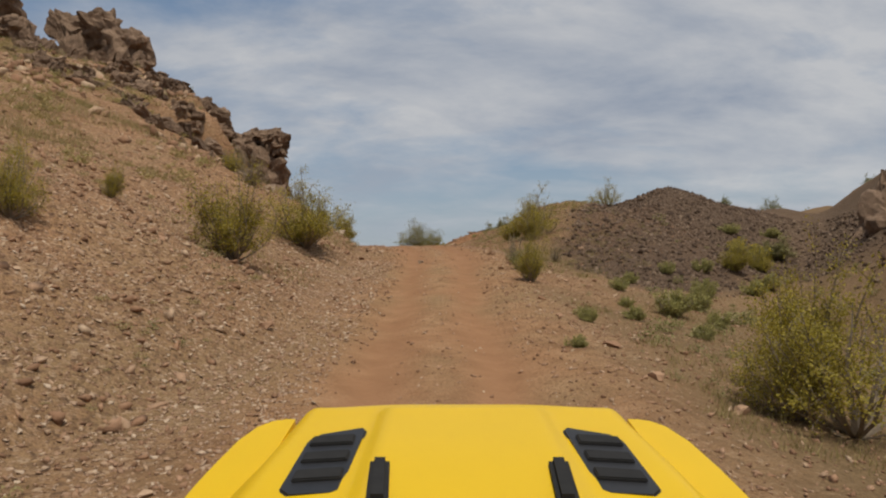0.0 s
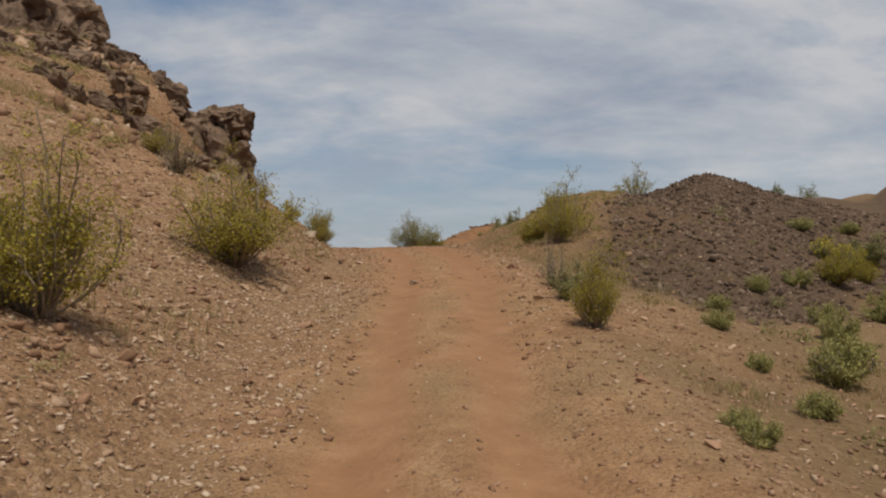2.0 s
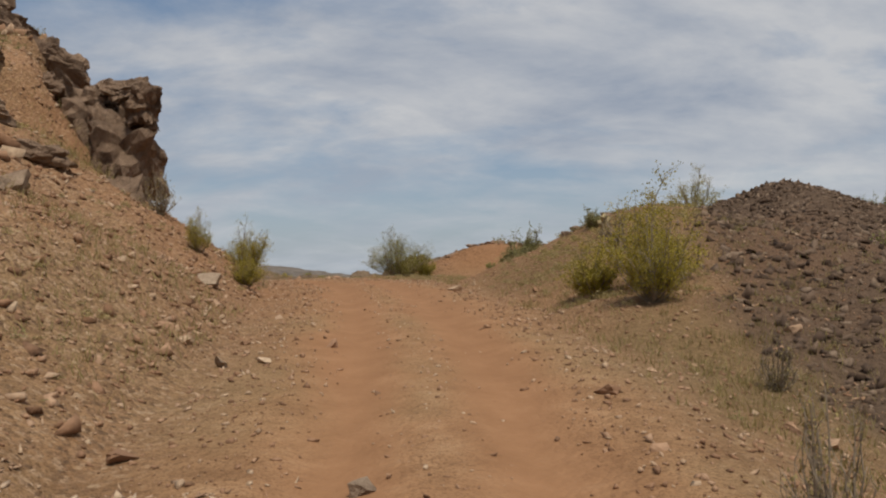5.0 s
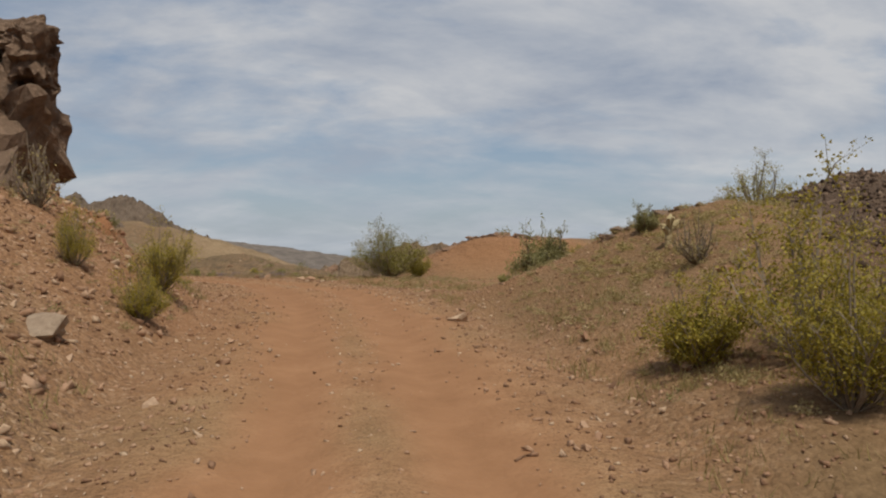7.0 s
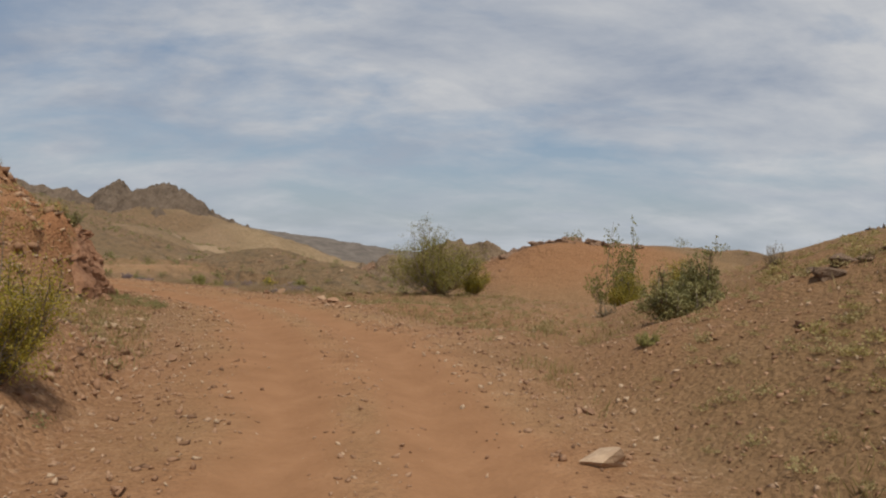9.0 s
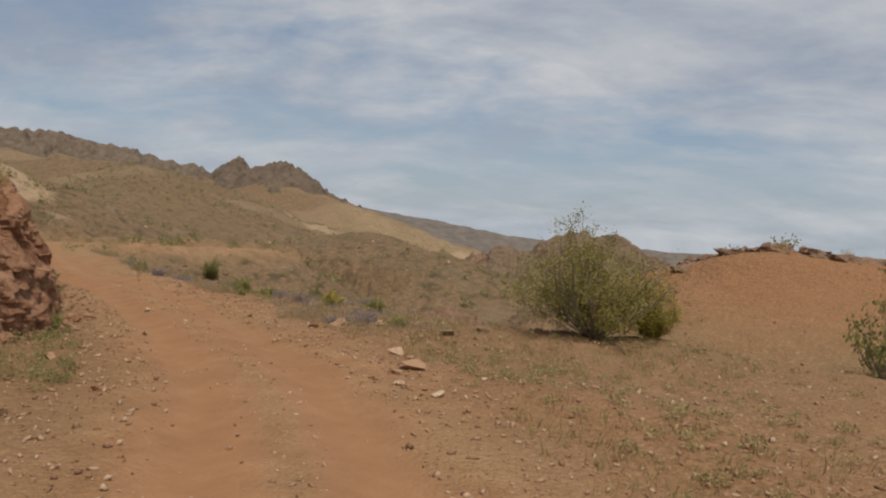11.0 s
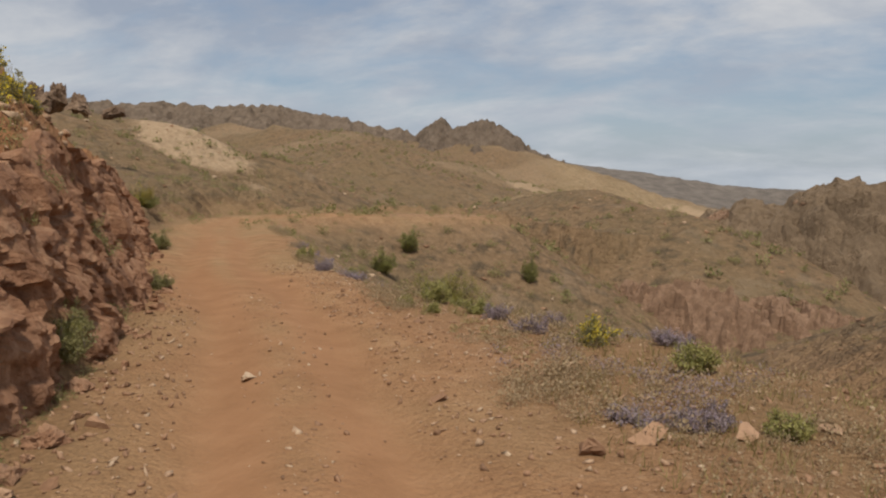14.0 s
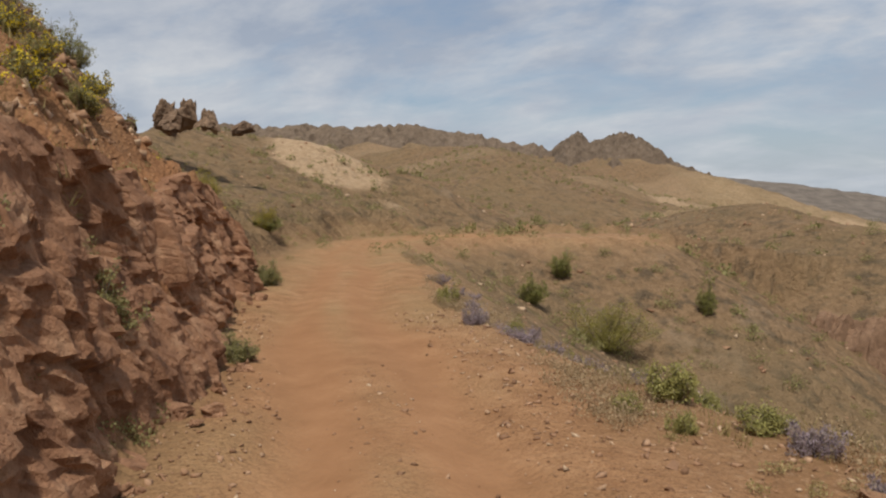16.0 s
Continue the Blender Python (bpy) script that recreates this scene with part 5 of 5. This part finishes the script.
# the off-roader on which the drive begins, with its long yellow bonnet
YELLOW_PAINT = plain_material("yellow_car_paint", (0.68, 0.43, 0.0), 0.4, 0.2, 0.04, 3.0, 0.0, 0.05)
BLACK_PLASTIC = plain_material("black_plastic", (0.022, 0.022, 0.024), 0.5, 0.4, 0.3, 60.0)
RUBBER = plain_material("tyre_rubber", (0.025, 0.024, 0.023), 0.85, 0.2, 0.3, 30.0)
STEEL = plain_material("dull_steel", (0.35, 0.35, 0.36), 0.4, 0.5, 0.2, 20.0, 0.9)
LENS = plain_material("lamp_glass", (0.7, 0.72, 0.75), 0.1, 0.6, 0.05, 5.0)


def box_bm(x0, x1, y0, y1, z0, z1, bevel=0.02, seg=3):
    bm = bmesh.new()
    bmesh.ops.create_cube(bm, size=1)
    for v in bm.verts:
        v.co = Vector(((x0 + x1) / 2 + v.co.x * (x1 - x0), (y0 + y1) / 2 + v.co.y * (y1 - y0), (z0 + z1) / 2 + v.co.z * (z1 - z0)))
    if bevel:
        bmesh.ops.bevel(bm, geom=bm.edges, offset=bevel, segments=seg, affect="EDGES", profile=0.5)
    return bm


def step(a, b, v):
    v = max(0.0, min(1.0, (v - a) / (b - a)))
    return v * v * (3 - 2 * v)


def bonnet_bm():
    """A crowned bonnet with a raised middle, rounded sides and a rolled front edge."""
    bm = bmesh.new()
    nx, ny, rows = 64, 50, []
    for j in range(ny + 1):
        y = 1.15 + 1.93 * j / ny
        row = []
        for i in range(nx + 1):
            f = -1 + 2 * i / nx
            half = 0.70 - 0.055 * step(2.0, 3.1, y) - 0.05 * step(2.95, 3.08, y)
            x = f * half
            inner = 0.26 + 0.02 * (3.0 - y)
            z = 1.10 + 0.028 * step(inner + 0.05, inner - 0.02, abs(x)) * step(2.93, 2.84, y)
            z -= 0.10 * step(0.80, 1.0, abs(f)) ** 1.5 + 0.012 * step(0.3, 0.8, abs(f))
            z -= 0.07 * step(2.93, 3.08, y) ** 2 + 0.015 * step(2.2, 3.0, y) - 0.012
            row.append(bm.verts.new((x + 0.045, y, z)))
        rows.append(row)
    for a, b in zip(rows[:-1], rows[1:]):
        for i in range(nx):
            bm.faces.new((a[i], a[i + 1], b[i + 1], b[i]))
    edge = [e for e in bm.edges if e.is_boundary]
    made = bmesh.ops.extrude_edge_only(bm, edges=edge)["geom"]
    for v in made:
        if isinstance(v, bmesh.types.BMVert):
            v.co.z = min(v.co.z - 0.04, 0.97)
    return bm


def slab_bm(corners, z0, z1, bevel=0.012):
    bm = bmesh.new()
    lo = [bm.verts.new((x, y, z0)) for x, y in corners]
    hi = [bm.verts.new((x, y, z1)) for x, y in corners]
    n = len(corners)
    bm.faces.new(hi)
    bm.faces.new(lo[::-1])
    for i in range(n):
        bm.faces.new((lo[i], lo[(i + 1) % n], hi[(i + 1) % n], hi[i]))
    bmesh.ops.recalc_face_normals(bm, faces=bm.faces)
    bmesh.ops.bevel(bm, geom=bm.edges, offset=bevel, segments=2, affect="EDGES")
    return bm


def ring_bm(r0, r1, width, seg=28):
    """A ring lying along x: tyre or rim."""
    bm = bmesh.new()
    prof = [(r0, -width / 2), (r1 - 0.03, -width / 2), (r1, -width / 2 + 0.04), (r1, width / 2 - 0.04), (r1 - 0.03, width / 2), (r0, width / 2)]
    rings = [[bm.verts.new((x, r * math.cos(6.2832 * k / seg), r * math.sin(6.2832 * k / seg))) for r, x in prof] for k in range(seg)]
    for k in range(seg):
        a, b = rings[k], rings[(k + 1) % seg]
        for i in range(len(prof)):
            bm.faces.new((a[i], a[(i + 1) % len(prof)], b[(i + 1) % len(prof)], b[i]))
    bmesh.ops.recalc_face_normals(bm, faces=bm.faces)
    return bm


def off_roader():
    car = tagged(new("off_road_car"), "bright yellow open off-road car with black bonnet vents", "car")
    hood = part("bonnet", bonnet_bm(), YELLOW_PAINT, car, "raised yellow bonnet", True)
    for side in (-1, 1):
        q = [(0.045 + side * x, y) for x, y in ((0.50, 2.16), (0.49, 2.54), (0.46, 2.6), (0.33, 2.67), (0.315, 2.64), (0.33, 2.16), (0.36, 2.13), (0.47, 2.12))]
        vent = part("bonnet_vent", slab_bm(q, 1.085, 1.108, 0.006), BLACK_PLASTIC, hood, "black louvred bonnet vent")
        for k in range(3):
            y = 2.22 + 0.14 * k
            part("louvre", slab_bm([(0.045 + side * 0.345, y), (0.045 + side * 0.475, y - 0.02), (0.045 + side * 0.475, y + 0.05), (0.045 + side * 0.345, y + 0.075)], 1.105, 1.118, 0.004), RUBBER, vent)
        part("rubber_stop", slab_bm([(0.045 + side * 0.20, 1.98), (0.045 + side * 0.255, 1.98), (0.045 + side * 0.268, 2.25), (0.045 + side * 0.215, 2.25)], 1.11, 1.165, 0.012), RUBBER, hood, "black rubber bonnet stop")
        part("wing", slab_bm([(0.045 + side * x, y) for x, y in ((0.60, 1.55), (0.82, 1.75), (0.845, 2.3), (0.84, 2.6), (0.825, 2.85), (0.79, 3.02), (0.74, 3.1), (0.68, 3.13), (0.60, 3.13))], 0.90, 1.0, 0.035), YELLOW_PAINT, car, "flared yellow wing")
        part("inner_wing", box_bm(0.045 + side * 0.66 - 0.06, 0.045 + side * 0.66 + 0.06, 1.4, 3.05, 0.55, 0.97), YELLOW_PAINT, car)
        lamp = part("headlamp", ring_bm(0.005, 0.09, 0.05), LENS, car, "round glass headlamp")
        lamp.matrix_local = pose(0.045 + side * 0.42, 3.09, 0.86, 0, 0, 90)
        part("body_side", box_bm(0.045 + side * 0.74 - 0.03, 0.045 + side * 0.74 + 0.03, -1.6, 1.4, 0.5, 1.08), YELLOW_PAINT, car)
        for y in (2.35, -0.55):
            wheel = part("wheel", ring_bm(0.2, 0.42, 0.28), RUBBER, car, "black knobbly tyre")
            wheel.matrix_local = pose(0.045 + side * 0.78, y, 0.42)
            part("rim", ring_bm(0.02, 0.205, 0.2), STEEL, wheel, "dull steel rim")
    part("grille", box_bm(-0.58, 0.70, 3.03, 3.08, 0.6, 0.98), YELLOW_PAINT, car, "upright yellow grille panel")
    for k in range(7):
        x = 0.06 + (k - 3) * 0.085
        part("grille_slot", box_bm(x - 0.02, x + 0.02, 3.075, 3.086, 0.68, 0.92, 0.003, 1), BLACK_PLASTIC, car, "black grille slot")
    part("bumper", box_bm(-0.75, 0.87, 3.1, 3.28, 0.48, 0.62), BLACK_PLASTIC, car, "black steel bumper")
    part("floor_pan", box_bm(-0.68, 0.8, -1.6, 3.0, 0.45, 0.55), BLACK_PLASTIC, car)
    part("scuttle", box_bm(-0.66, 0.78, 1.0, 1.2, 0.9, 1.09), YELLOW_PAINT, car)
    part("tailgate", box_bm(-0.66, 0.78, -1.66, -1.6, 0.5, 1.08), YELLOW_PAINT, car)
    car.matrix_world = pose(0, 0, 0.085, 6.7, 0.77, 0)
    return car


off_roader()
